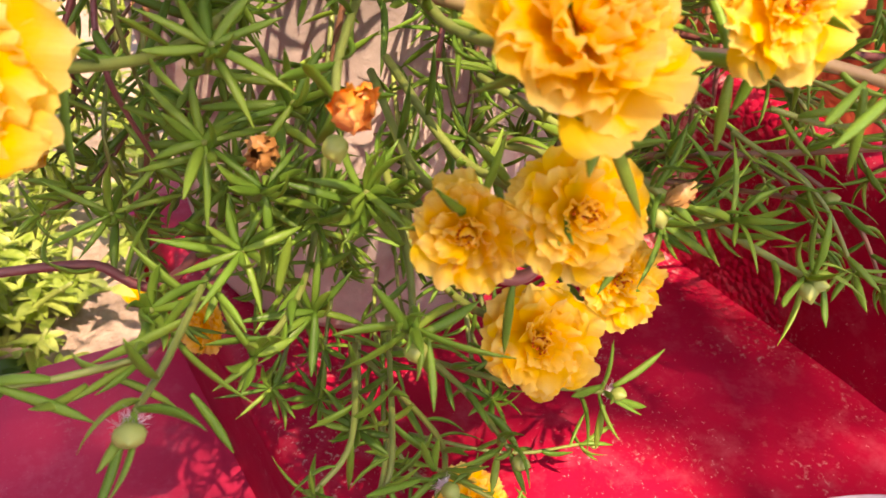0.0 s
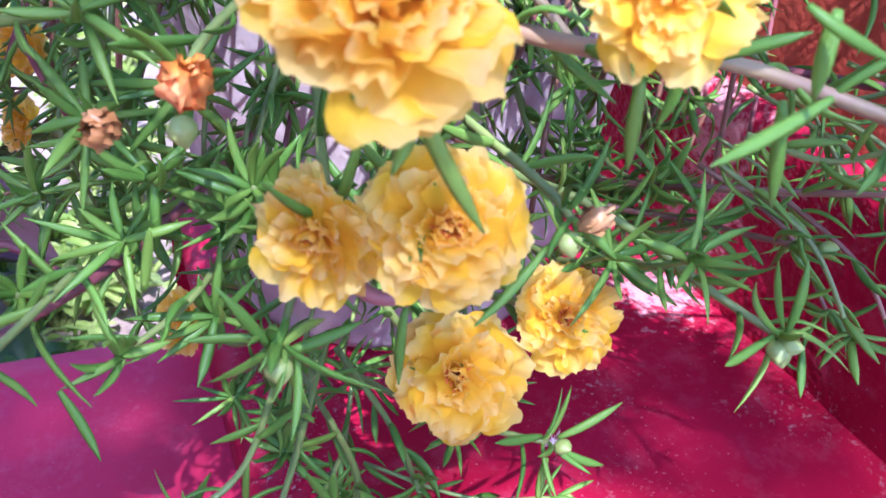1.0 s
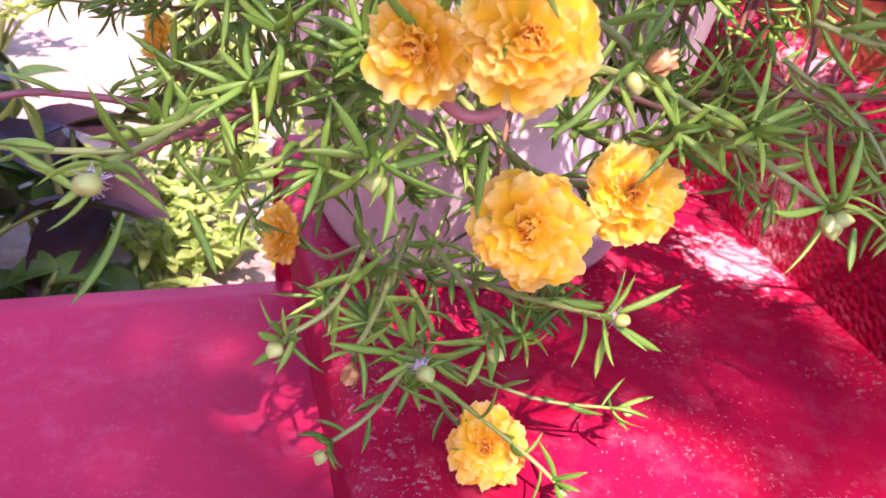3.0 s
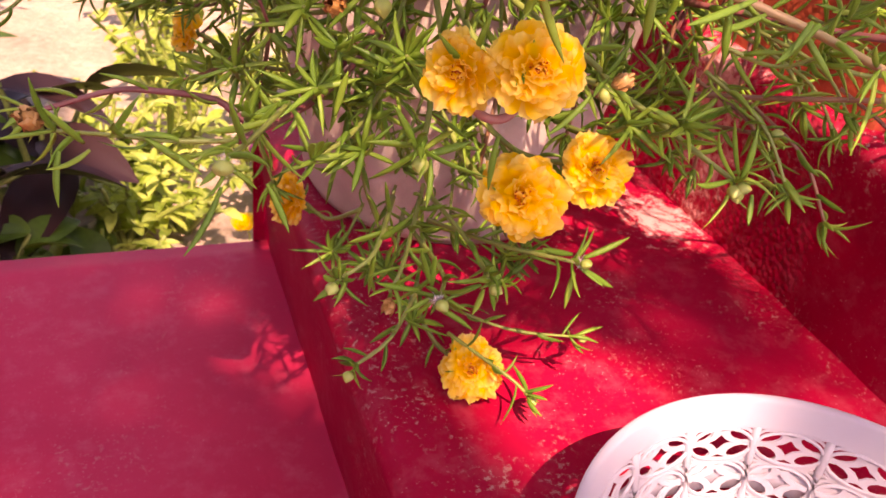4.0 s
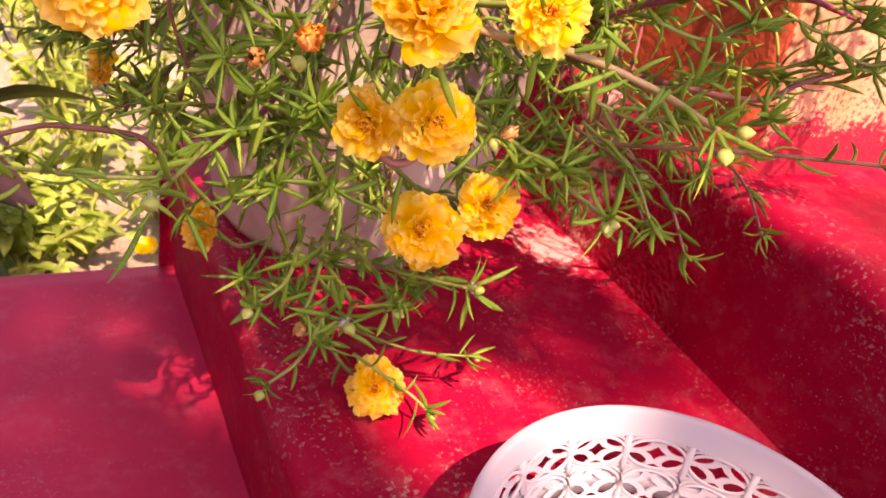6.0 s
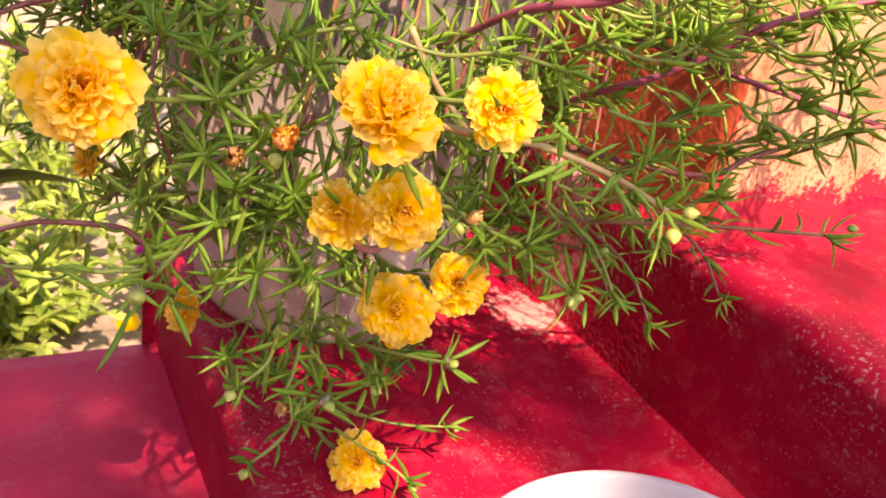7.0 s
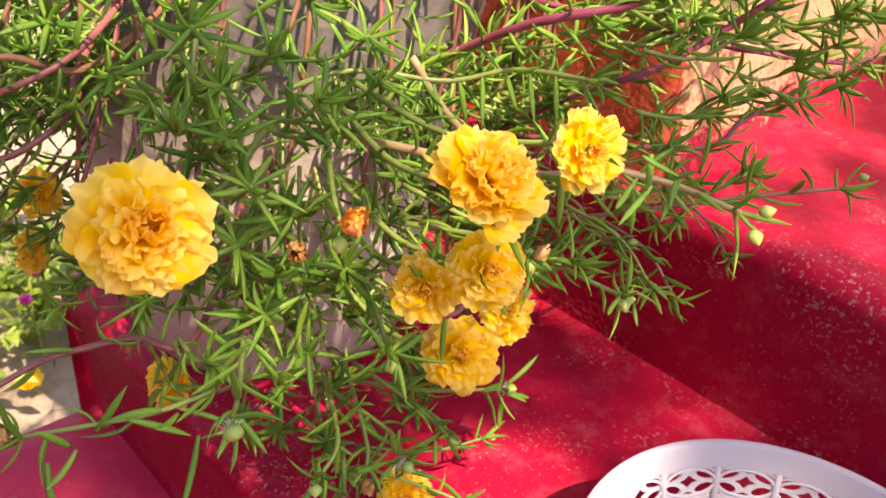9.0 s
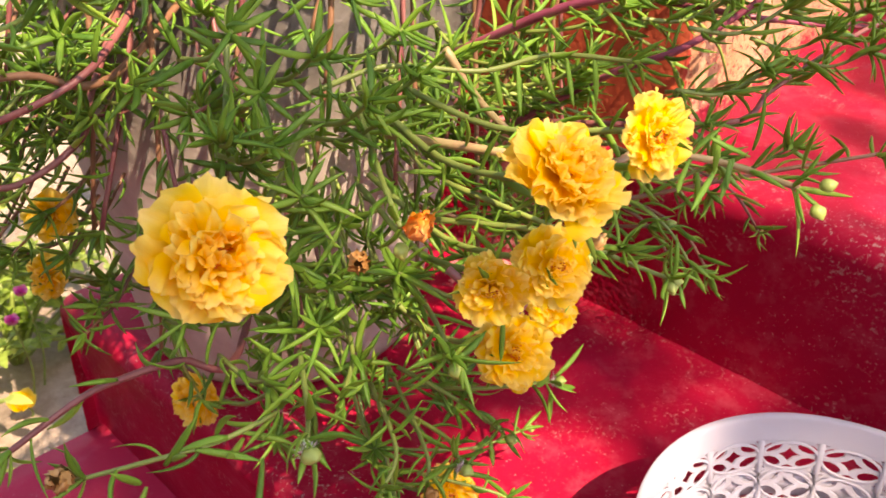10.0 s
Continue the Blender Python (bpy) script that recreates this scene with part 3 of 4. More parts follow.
def dried(at, way, size, parent, material):
    """A withered, crumpled flower."""
    way, s, t = side_frame(Vector(way))
    r = random.Random(int(abs(at[1]) * 99999))
    bm = bmesh.new()
    for k in range(12):
        a = 6.2832 * k / 12 + r.random() * 0.9
        o = math.cos(a) * s + math.sin(a) * t
        rows = []
        for j in range(6):
            u = j / 5
            c = Vector(at) + size * (u * way * (0.7 + 0.45 * r.random()) + o * (0.08 + 0.22 * math.sin(u * 2.8) * (0.5 + r.random())))
            w = way.cross(o) * size * 0.24 * math.sin(0.5 + u * 2.3)
            rows.append([bm.verts.new(c + w * q + (o + way * 0.7) * size * 0.20 * (r.random() - 0.5)) for q in (-1, -0.4, 0.3, 1)])
        for p, q in zip(rows, rows[1:]):
            for i in range(3):
                bm.faces.new((p[i], p[i + 1], q[i + 1], q[i]))
    return part("withered_flower", bm, material, parent)


SINGLE = [0]
JOINED = Leaves()


def branch(points, r0, r1, material, seed, gap=0.011, length=0.020, tip=7, young_lit=0.25, spread=55, bare=0.0, single=True, label=""):
    """One stem of the plant with its leaves. Returns the stem and its line."""
    r = random.Random(seed)
    line = spline(points, 6)
    bm = bmesh.new()
    slim = 1.0 if material is STEM_PINK else 0.82
    tube(bm, line, r0 * slim, r1 * slim, 8, 0.12)
    stem = part("stem", bm, material, PLANT, label)

    def place(m, form, y):
        q = m.translation
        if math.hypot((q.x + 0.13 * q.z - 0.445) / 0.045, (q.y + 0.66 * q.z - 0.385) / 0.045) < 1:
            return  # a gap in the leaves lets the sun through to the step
        if single and SINGLE[0] < 300:
            SINGLE[0] += 1
            ob = new("leaf", LEAF_MESHES[form + 6 * y])
            ob.parent = stem
            ob.matrix_basis = m
        else:
            JOINED.add(m, form, y)

    dress(line, r, gap, length, tip, young_lit, place, spread, bare)
    return stem, line

# flowers
FLOWERS = (
    ((-0.003, 0.172, 0.298), (-0.15, -0.90, 0.45), 0.047, 11),
    ((0.102, 0.112, 0.313), (-0.06, -0.62, 0.85), 0.044, 12),
    ((0.152, 0.106, 0.317), (-0.35, -0.85, 0.35), 0.032, 13),
    ((0.101, 0.139, 0.255), (-0.75, -0.60, 0.20), 0.030, 14),
    ((0.125, 0.127, 0.260), (-0.30, -0.75, 0.55), 0.035, 15),
    ((0.150, 0.160, 0.183), (-0.28, -0.75, 0.58), 0.042, 16),
    ((0.190, 0.167, 0.191), (-0.22, -0.78, 0.55), 0.036, 17),
    ((0.171, 0.212, 0.024), (-0.20, -0.70, 0.65), 0.040, 18),
    ((0.088, 0.367, 0.060), (-0.80, -0.40, 0.30), 0.036, 19),
    ((0.034, 0.400, 0.208), (-0.70, -0.60, 0.20), 0.030, 20),
    ((0.026, 0.405, 0.168), (-0.80, -0.40, 0.30), 0.026, 21),
)
for at, face, size, seed in FLOWERS:
    flower(at, face, size, seed, POMPON if seed in (11, 12) else ROSETTE if seed in (13, 17, 18) else OPEN)


def leaves_at(stem, pairs, seed=1):
    """Single leaves from their base to their tip."""
    r = random.Random(seed)
    for base, tip in pairs:
        SINGLE[0] += 1
        ob = new("leaf", LEAF_MESHES[r.randrange(3) + 6 * int(r.random() < 0.3)])
        ob.parent = stem
        ob.matrix_basis = leaf_matrix(Vector(base), Vector(tip) - Vector(base), (Vector(tip) - Vector(base)).length, Vector((-0.3, -0.7, 0.6)), 0.019 + 0.004 * r.random())


# long stems that reach out of the mass
B = branch
B([(0.17, 0.36, 0.22), (0.12, 0.30, 0.205), (0.07, 0.225, 0.206), (0.026, 0.184, 0.206)], 0.0023, 0.0020, STEM_PURPLE, 30, 0.012, 0.0255, 2, label="purple-red trailing stem")
stem, line = B([(0.026, 0.184, 0.206), (0.0, 0.186, 0.2065), (-0.02, 0.195, 0.205), (-0.047, 0.212, 0.200)], 0.0014, 0.0011, STEM_GREEN, 31, 0.014, 0.0255, 5, label="pale green trailing stem tip")
dried((-0.049, 0.212, 0.203), (-0.6, -0.5, 0.7), 0.012, stem, DRY)
leaves_at(stem, (((0.039, 0.19, 0.181), (0.049, 0.18, 0.161)), ((0.017, 0.2, 0.19), (0.039, 0.19, 0.179)), ((0.03, 0.195, 0.199), (0.049, 0.19, 0.228)), ((0.065, 0.18, 0.218), (0.069, 0.18, 0.24))), 4)
leaves_at(stem, (((-0.01, 0.188, 0.207), (0.012, 0.178, 0.195)), ((-0.042, 0.188, 0.203), (-0.048, 0.178, 0.187)), ((-0.031, 0.188, 0.203), (-0.046, 0.178, 0.193)), ((-0.001, 0.188, 0.208), (0.002, 0.178, 0.236)), ((0.019, 0.188, 0.182), (0.006, 0.178, 0.149)), ((0.011, 0.188, 0.199), (-0.007, 0.178, 0.197)), ((-0.018, 0.188, 0.208), (-0.029, 0.178, 0.222)), ((-0.023, 0.188, 0.208), (-0.015, 0.178, 0.226)), ((-0.033, 0.188, 0.206), (-0.041, 0.178, 0.222))), 14)
stem, line = B([(0.05, 0.20, 0.215), (0.03, 0.17, 0.215), (0.018, 0.155, 0.215)], 0.0015, 0.0012, STEM_GREEN, 32, 0.02, 0.0255, 5)
bud((0.016, 0.153, 0.212), (-0.2, -0.8, 0.3), 0.011, stem, True)
B([(0.15, 0.36, 0.2), (0.057, 0.26, 0.177), (0.026, 0.26, 0.189), (0.001, 0.26, 0.194), (-0.021, 0.26, 0.195), (-0.056, 0.26, 0.185)], 0.0026, 0.0017, STEM_PURPLE, 33, 0.013, 0.0255, 8)
B([(0.15, 0.40, 0.33), (0.053, 0.34, 0.300), (0.012, 0.335, 0.311), (-0.026, 0.33, 0.314), (-0.09, 0.34, 0.31)], 0.0026, 0.0018, STEM_OLD, 54, 0.010, 0.0245, 8)
B([(0.10, 0.40, 0.33), (0.045, 0.345, 0.295), (0.033, 0.34, 0.274), (0.0, 0.34, 0.260), (-0.03, 0.345, 0.268), (-0.09, 0.37, 0.28)], 0.0024, 0.0017, STEM_PURPLE, 55, 0.010, 0.0245, 8)
B([(0.12, 0.40, 0.34), (0.04, 0.33, 0.310), (-0.012, 0.34, 0.289), (-0.029, 0.34, 0.282), (-0.08, 0.36, 0.262)], 0.0024, 0.0017, STEM_PURPLE, 56, 0.012, 0.0245, 8)
stem, line = B([(0.12, 0.22, 0.29), (0.148, 0.13, 0.298), (0.19, 0.128, 0.292), (0.223, 0.105, 0.284), (0.226, 0.070, 0.283)], 0.0022, 0.0016, STEM_PINK, 34, 0.012, 0.0255, 7, label="pale pink trailing stem")
bud((0.227, 0.062, 0.286), (0.5, -0.6, 0.3), 0.010, stem)
bud((0.223, 0.061, 0.279), (-0.3, -0.7, -0.5), 0.010, stem)
leaves_at(stem, (((0.18, 0.09, 0.3), (0.15, 0.085, 0.29)), ((0.174, 0.095, 0.298), (0.175, 0.09, 0.278)), ((0.166, 0.125, 0.291), (0.162, 0.12, 0.274)), ((0.167, 0.09, 0.317), (0.177, 0.08, 0.309)), ((0.174, 0.09, 0.316), (0.169, 0.085, 0.305)), ((0.21, 0.115, 0.286), (0.173, 0.105, 0.275)), ((0.222, 0.1, 0.288), (0.203, 0.095, 0.272)), ((0.229, 0.095, 0.292), (0.227, 0.09, 0.316)), ((0.24, 0.075, 0.287), (0.217, 0.07, 0.315)), ((0.218, 0.1, 0.289), (0.209, 0.095, 0.277))), 3)
stem, line = B([(0.18, 0.27, 0.215), (0.22, 0.222, 0.203), (0.256, 0.193, 0.202), (0.268, 0.155, 0.213)], 0.0020, 0.0014, STEM_OLD, 35, 0.010, 0.0212, 6)
bud((0.270, 0.147, 0.216), (0.2, -0.6, 0.4), 0.009, stem)
stem, line = B([(0.17, 0.24, 0.22), (0.20, 0.18, 0.225), (0.22, 0.14, 0.215), (0.236, 0.124, 0.206)], 0.0022, 0.0015, STEM_GREEN, 36, 0.007, 0.0234, 6, young_lit=0.6)
for d in ((-0.5, -0.6, -0.2), (0.3, -0.6, 0.2), (0.0, -0.5, -0.7)):
    bud((0.236, 0.123, 0.204), d, 0.010, stem)
leaves_at(stem, (((0.233, 0.122, 0.209), (0.198, 0.12, 0.238)), ((0.234, 0.122, 0.211), (0.214, 0.12, 0.242)), ((0.236, 0.122, 0.209), (0.238, 0.12, 0.229)), ((0.231, 0.122, 0.209), (0.193, 0.11, 0.209)), ((0.246, 0.122, 0.2), (0.244, 0.115, 0.187))), 9)
stem, line = B([(0.22, 0.24, 0.20), (0.27, 0.17, 0.225), (0.31, 0.12, 0.245), (0.352, 0.070, 0.262)], 0.0020, 0.0014, STEM_OLD, 37, 0.012, 0.0234, 6, young_lit=0.5)
bud((0.358, 0.066, 0.268), (0.6, -0.5, 0.2), 0.008, stem)
B([(0.205, 0.26, 0.30), (0.208, 0.20, 0.335), (0.215, 0.17, 0.348), (0.229, 0.15, 0.356), (0.239, 0.13, 0.370), (0.25, 0.10, 0.395)], 0.0030, 0.0024, STEM_MAGENTA, 38, 0.007, 0.0235, 8, young_lit=0.6, label="thick magenta-purple stem")
B([(0.255, 0.25, 0.25), (0.266, 0.20, 0.290), (0.273, 0.165, 0.311), (0.286, 0.15, 0.324), (0.301, 0.135, 0.341), (0.307, 0.12, 0.357), (0.332, 0.105, 0.372), (0.37, 0.09, 0.385)], 0.0026, 0.0020, STEM_MAGENTA, 39, 0.006, 0.0225, 8, young_lit=0.8, label="thick magenta-purple stem")
B([(0.30, 0.27, 0.325), (0.344, 0.16, 0.320), (0.376, 0.15, 0.314), (0.42, 0.14, 0.306), (0.47, 0.12, 0.300)], 0.0024, 0.0018, STEM_MAGENTA, 40, 0.008, 0.0235, 8, young_lit=0.6)
B([(0.28, 0.25, 0.245), (0.326, 0.15, 0.262), (0.358, 0.14, 0.277), (0.39, 0.13, 0.291), (0.435, 0.12, 0.304), (0.48, 0.11, 0.31)], 0.0024, 0.0016, STEM_PURPLE, 41, 0.009, 0.0234, 8, young_lit=0.6)
# a green runner behind the small flowers, its leaves hanging like a comb
stem, line = B([(0.11, 0.262, 0.300), (0.142, 0.244, 0.311), (0.182, 0.218, 0.307), (0.207, 0.194, 0.316), (0.222, 0.155, 0.319)], 0.0019, 0.0015, STEM_GREEN, 57, 0.016, 0.023, 6, young_lit=0.5, label="pale green runner with hanging leaves")
leaves_at(stem, [(tuple(line[k]), tuple(line[k] + Vector((0.004 * (k % 3 - 1), -0.008, -0.017 - 0.003 * (k % 4))))) for k in range(7, len(line) - 1, 2)], 21)
B([(0.168, 0.23, 0.318), (0.182, 0.217, 0.291), (0.200, 0.20, 0.268)], 0.0022, 0.0018, STEM_PINK, 58, 0.03, 0.022, 2)
# a bent pink stalk under the paired flowers
B([(0.104, 0.165, 0.250), (0.110, 0.143, 0.238), (0.118, 0.137, 0.2355), (0.126, 0.138, 0.240), (0.129, 0.146, 0.252)], 0.0024, 0.0021, STEM_BARE, 59, 0.05, 0.02, 0, bare=1.0, label="bent bare pink stalk")
# front sprigs with buds
stem, line = B([(0.14, 0.24, 0.12), (0.16, 0.19, 0.135), (0.188, 0.158, 0.143)], 0.0017, 0.0013, STEM_GREEN, 42, 0.012, 0.0234, 5)
bud((0.190, 0.156, 0.144), (0.2, -0.8, 0.3), 0.009, stem, True)
leaves_at(stem, (((0.19, 0.156, 0.147), (0.209, 0.15, 0.158)), ((0.192, 0.156, 0.14), (0.21, 0.15, 0.127)), ((0.187, 0.156, 0.138), (0.181, 0.15, 0.122)), ((0.183, 0.156, 0.15), (0.158, 0.15, 0.159))), 5)
stem, line = B([(0.15, 0.24, 0.06), (0.19, 0.21, 0.055), (0.232, 0.20, 0.050)], 0.0013, 0.0010, STEM_GREEN, 43, 0.013, 0.0212, 5)
bud((0.235, 0.199, 0.049), (0.7, -0.4, 0.1), 0.008, stem)
stem, line = B([(0.12, 0.23, 0.13), (0.125, 0.18, 0.13), (0.118, 0.161, 0.129)], 0.0017, 0.0013, STEM_GREEN, 44, 0.010, 0.0234, 7)
bud((0.116, 0.159, 0.128), (0.3, -0.8, -0.2), 0.010, stem, True)
leaves_at(stem, (((0.106, 0.16, 0.135), (0.079, 0.155, 0.146)), ((0.112, 0.16, 0.137), (0.099, 0.155, 0.166)), ((0.112, 0.16, 0.137), (0.11, 0.16, 0.158)), ((0.116, 0.16, 0.123), (0.135, 0.15, 0.117))), 8)
stem, line = B([(0.11, 0.22, 0.15), (0.088, 0.178, 0.147), (0.068, 0.167, 0.141)], 0.0016, 0.0012, STEM_GREEN, 45, 0.009, 0.0202, 6)
bud((0.066, 0.166, 0.140), (-0.5, -0.6, -0.3), 0.009, stem)
leaves_at(stem, (((0.067, 0.166, 0.143), (0.059, 0.16, 0.163)), ((0.066, 0.166, 0.142), (0.056, 0.16, 0.149)), ((0.07, 0.166, 0.138), (0.068, 0.16, 0.132))), 7)
stem, line = B([(0.14, 0.24, 0.07), (0.11, 0.20, 0.07), (0.088, 0.194, 0.058)], 0.0016, 0.0012, STEM_GREEN, 46, 0.009, 0.0212, 6)
bud((0.086, 0.193, 0.056), (-0.4, -0.5, -0.6), 0.009, stem)
stem, line = B([(0.16, 0.23, 0.04), (0.185, 0.19, 0.035), (0.197, 0.18, 0.025)], 0.0015, 0.0011, STEM_GREEN, 47, 0.010, 0.0191, 6)
bud((0.197, 0.179, 0.024), (0.4, -0.6, -0.2), 0.007, stem)
stem, line = B([(0.12, 0.22, 0.23), (0.105, 0.175, 0.222), (0.094, 0.151, 0.216)], 0.0017, 0.0013, STEM_GREEN, 48, 0.009, 0.0255, 6)
bud((0.093, 0.150, 0.213), (0.0, -0.6, -0.6), 0.010, stem)
leaves_at(stem, (((0.091, 0.15, 0.217), (0.083, 0.145, 0.235)), ((0.094, 0.15, 0.216), (0.107, 0.15, 0.228)), ((0.095, 0.15, 0.214), (0.112, 0.145, 0.22)), ((0.098, 0.15, 0.212), (0.098, 0.14, 0.192)), ((0.092, 0.15, 0.218), (0.091, 0.15, 0.231))), 6)
stem, line = B([(0.13, 0.23, 0.15), (0.10, 0.17, 0.145), (0.090, 0.158, 0.138)], 0.0015, 0.0012, STEM_GREEN, 49, 0.012, 0.0212, 4)
dried((0.090, 0.157, 0.135), (-0.2, -0.6, -0.4), 0.0075, stem, DRY)
stem, line = B([(0.13, 0.25, 0.29), (0.09, 0.19, 0.285), (0.078, 0.168, 0.279)], 0.0018, 0.0014, STEM_GREEN, 50, 0.012, 0.0235, 3)
bud((0.077, 0.168, 0.272), (0.1, -0.3, -0.8), 0.010, stem)
dried((0.077, 0.162, 0.278), (0.1, -0.5, 0.7), 0.0135, stem, DRY_ORANGE)
dried((0.064, 0.178, 0.266), (-0.4, -0.5, 0.2), 0.011, stem, DRY)
stem, line = B([(0.15, 0.21, 0.26), (0.16, 0.15, 0.255), (0.161, 0.133, 0.253)], 0.0018, 0.0014, STEM_GREEN, 51, 0.012, 0.0234, 4)
bud((0.160, 0.132, 0.250), (0.1, -0.4, -0.8), 0.009, stem)
dried((0.163, 0.132, 0.251), (0.6, -0.3, 0.4), 0.0085, stem, DRY)
leaves_at(stem, (((0.107, 0.108, 0.3), (0.118, 0.1, 0.275)), ((0.111, 0.112, 0.299), (0.105, 0.105, 0.285)), ((0.152, 0.128, 0.249), (0.135, 0.125, 0.228)), ((0.127, 0.15, 0.221), (0.122, 0.145, 0.2))), 10)
stem, line = B([(0.13, 0.22, 0.15), (0.138, 0.18, 0.145), (0.137, 0.15, 0.144)], 0.0016, 0.0012, STEM_GREEN, 52, 0.012, 0.0198, 3)
bud((0.136, 0.147, 0.143), (0.5, -0.6, -0.1), 0.009, stem)
leaves_at(stem, (((0.14, 0.16, 0.136), (0.133, 0.155, 0.161)), ((0.141, 0.16, 0.136), (0.146, 0.16, 0.149)), ((0.14, 0.16, 0.131), (0.132, 0.15, 0.122)), ((0.138, 0.16, 0.134), (0.12, 0.155, 0.135))), 11)
stem, line = B([(0.11, 0.25, 0.20), (0.08, 0.20, 0.20), (0.056, 0.18, 0.197)], 0.0016, 0.0012, STEM_GREEN, 53, 0.012, 0.0198, 3)
leaves_at(stem, (((0.056, 0.18, 0.198), (0.053, 0.175, 0.217)), ((0.056, 0.18, 0.198), (0.062, 0.175, 0.216)), ((0.056, 0.18, 0.198), (0.067, 0.175, 0.214)), ((0.056, 0.18, 0.196), (0.04, 0.17, 0.199)), ((0.057, 0.18, 0.198), (0.066, 0.175, 0.201)), ((0.056, 0.18, 0.196), (0.054, 0.175, 0.188))), 12)
# stalks under the flowers
for at, face, size, seed in FLOWERS:
    p = Vector(at) - Vector(face).normalized() * size * 0.2
    root = Vector((0.13 + 0.25 * (at[0] - 0.1), 0.25 + 0.35 * max(0, at[1] - 0.15), at[2] * 0.9 + 0.02))
    B([tuple(root), tuple(root.lerp(p, 0.5) + Vector((0, 0, -0.012))), tuple(p.lerp(root, 0.06)), tuple(p)], 0.0020, 0.0018, STEM_GREEN, seed + 60, 0.012, 0.022, 7, bare=0.2)

# old stems hanging down from the rim
mass = random.Random(77)
for k in range(26):
    a = radians(-165 + 150 * k / 25 + 8 * mass.random())
    start = Vector((POT_AT.x + 0.19 * math.cos(a), POT_AT.y + 0.19 * math.sin(a), POT_H + 0.004))
    out = Vector((math.cos(a), math.sin(a), 0))
    drop = 0.10 + 0.22 * mass.random()
    B([tuple(start - out * 0.03), tuple(start + out * 0.012 + Vector((0, 0, 0.006))), tuple(start + out * 0.03 - Vector((0, 0, drop * 0.5))), tuple(start + out * (0.02 + 0.05 * mass.random()) - Vector((0.02, 0, drop)))], 0.0024, 0.0016, STEM_OLD if k % 3 else STEM_PURPLE, 200 + k, 0.016, 0.024, 8, young_lit=0.2, bare=0.15, single=False)


# placed shoots
UPPER = ((0.056, 0.24, 0.344), (0.081, 0.22, 0.335), (0.144, 0.235, 0.33), (0.186, 0.24, 0.309), (0.058, 0.22, 0.303), (0.107, 0.21, 0.303), (0.147, 0.23, 0.291), (0.096, 0.185, 0.242), (0.072, 0.205, 0.238), (0.045, 0.3, 0.309), (0.034, 0.34, 0.324), (0.259, 0.26, 0.309), (0.294, 0.25, 0.285), (0.033, 0.36, 0.166), (0.05, 0.38, 0.167), (0.102, 0.19, 0.235))
LOWER = ((0.243, 0.2, 0.217), (0.252, 0.18, 0.21), (0.060, 0.205, 0.285), (0.092, 0.2, 0.318), (0.141, 0.22, 0.313), (0.068, 0.24, 0.317), (0.25, 0.2, 0.302), (0.28, 0.2, 0.329), (0.31, 0.18, 0.34), (0.333, 0.16, 0.334), (0.403, 0.14, 0.333), (0.362, 0.14, 0.291), (0.388, 0.12, 0.292), (0.037, 0.27, 0.202), (0.033, 0.2, 0.209), (0.199, 0.16, 0.218), (0.212, 0.14, 0.227), (0.058, 0.215, 0.252), (0.084, 0.21, 0.262), (0.062, 0.20, 0.222), (0.085, 0.20, 0.190))
for k, q in enumerate(UPPER + LOWER):
    tip = Vector(q)
    way = Vector((0.8 * (tip.x - 0.16), -0.5, 0.35)).normalized()
    root = tip - way * 0.05 + Vector((0.03 * (0.2 - tip.x), 0.02, 0.0))
    B([tuple(root), tuple(root.lerp(tip, 0.6) - Vector((0, 0, 0.006))), tuple(tip)], 0.0017, 0.0012, STEM_GREEN, 1500 + k, 0.008, 0.0240, 9, young_lit=0.45, single=False)


# shoots that end in stars of leaves, all over the hanging mass
def edge(z):
    """How far the mass reaches to both sides at a height."""
    lo = np.interp(z, (0.0, 0.06, 0.15, 0.22, 0.30, 0.40), (0.11, 0.10, 0.10, 0.09, 0.04, -0.06))
    hi = np.interp(z, (0.0, 0.06, 0.15, 0.22, 0.30, 0.40), (0.20, 0.22, 0.23, 0.27, 0.36, 0.46))
    return float(lo), float(hi)


for k in range(76):
    z = 0.03 + 0.38 * mass.random() ** 0.8
    if z > 0.28 and k % 2:
        continue
    lo, hi = edge(z)
    x = lo + (hi - lo) * mass.random()
    side = abs(x - 0.16)
    y = 0.205 + 0.11 * mass.random() + 0.5 * max(0, side - 0.10) + 0.25 * max(0, 0.12 - z)
    tip = Vector((x, y, z))
    way = Vector((0.9 * (x - 0.16) + 0.5 * (mass.random() - 0.5), -0.5 + 0.3 * (mass.random() - 0.5), 0.10 + 0.6 * mass.random()))
    back = Vector((POT_AT.x, POT_AT.y, z + 0.05)) - tip
    root = tip + back.normalized() * (0.05 + 0.03 * mass.random()) + Vector((0, 0, -0.02 + 0.05 * mass.random()))
    B([tuple(root), tuple(root.lerp(tip, 0.6) - way * 0.010 - Vector((0, 0, 0.006))), tuple(tip - way * 0.006), tuple(tip)], 0.0016, 0.0011, STEM_GREEN, 400 + k, 0.012, 0.0235, 12, young_lit=0.12 + 0.8 * max(0, z - 0.15) * min(1, max(0.2, 4 * x)), bare=0.1, single=False)
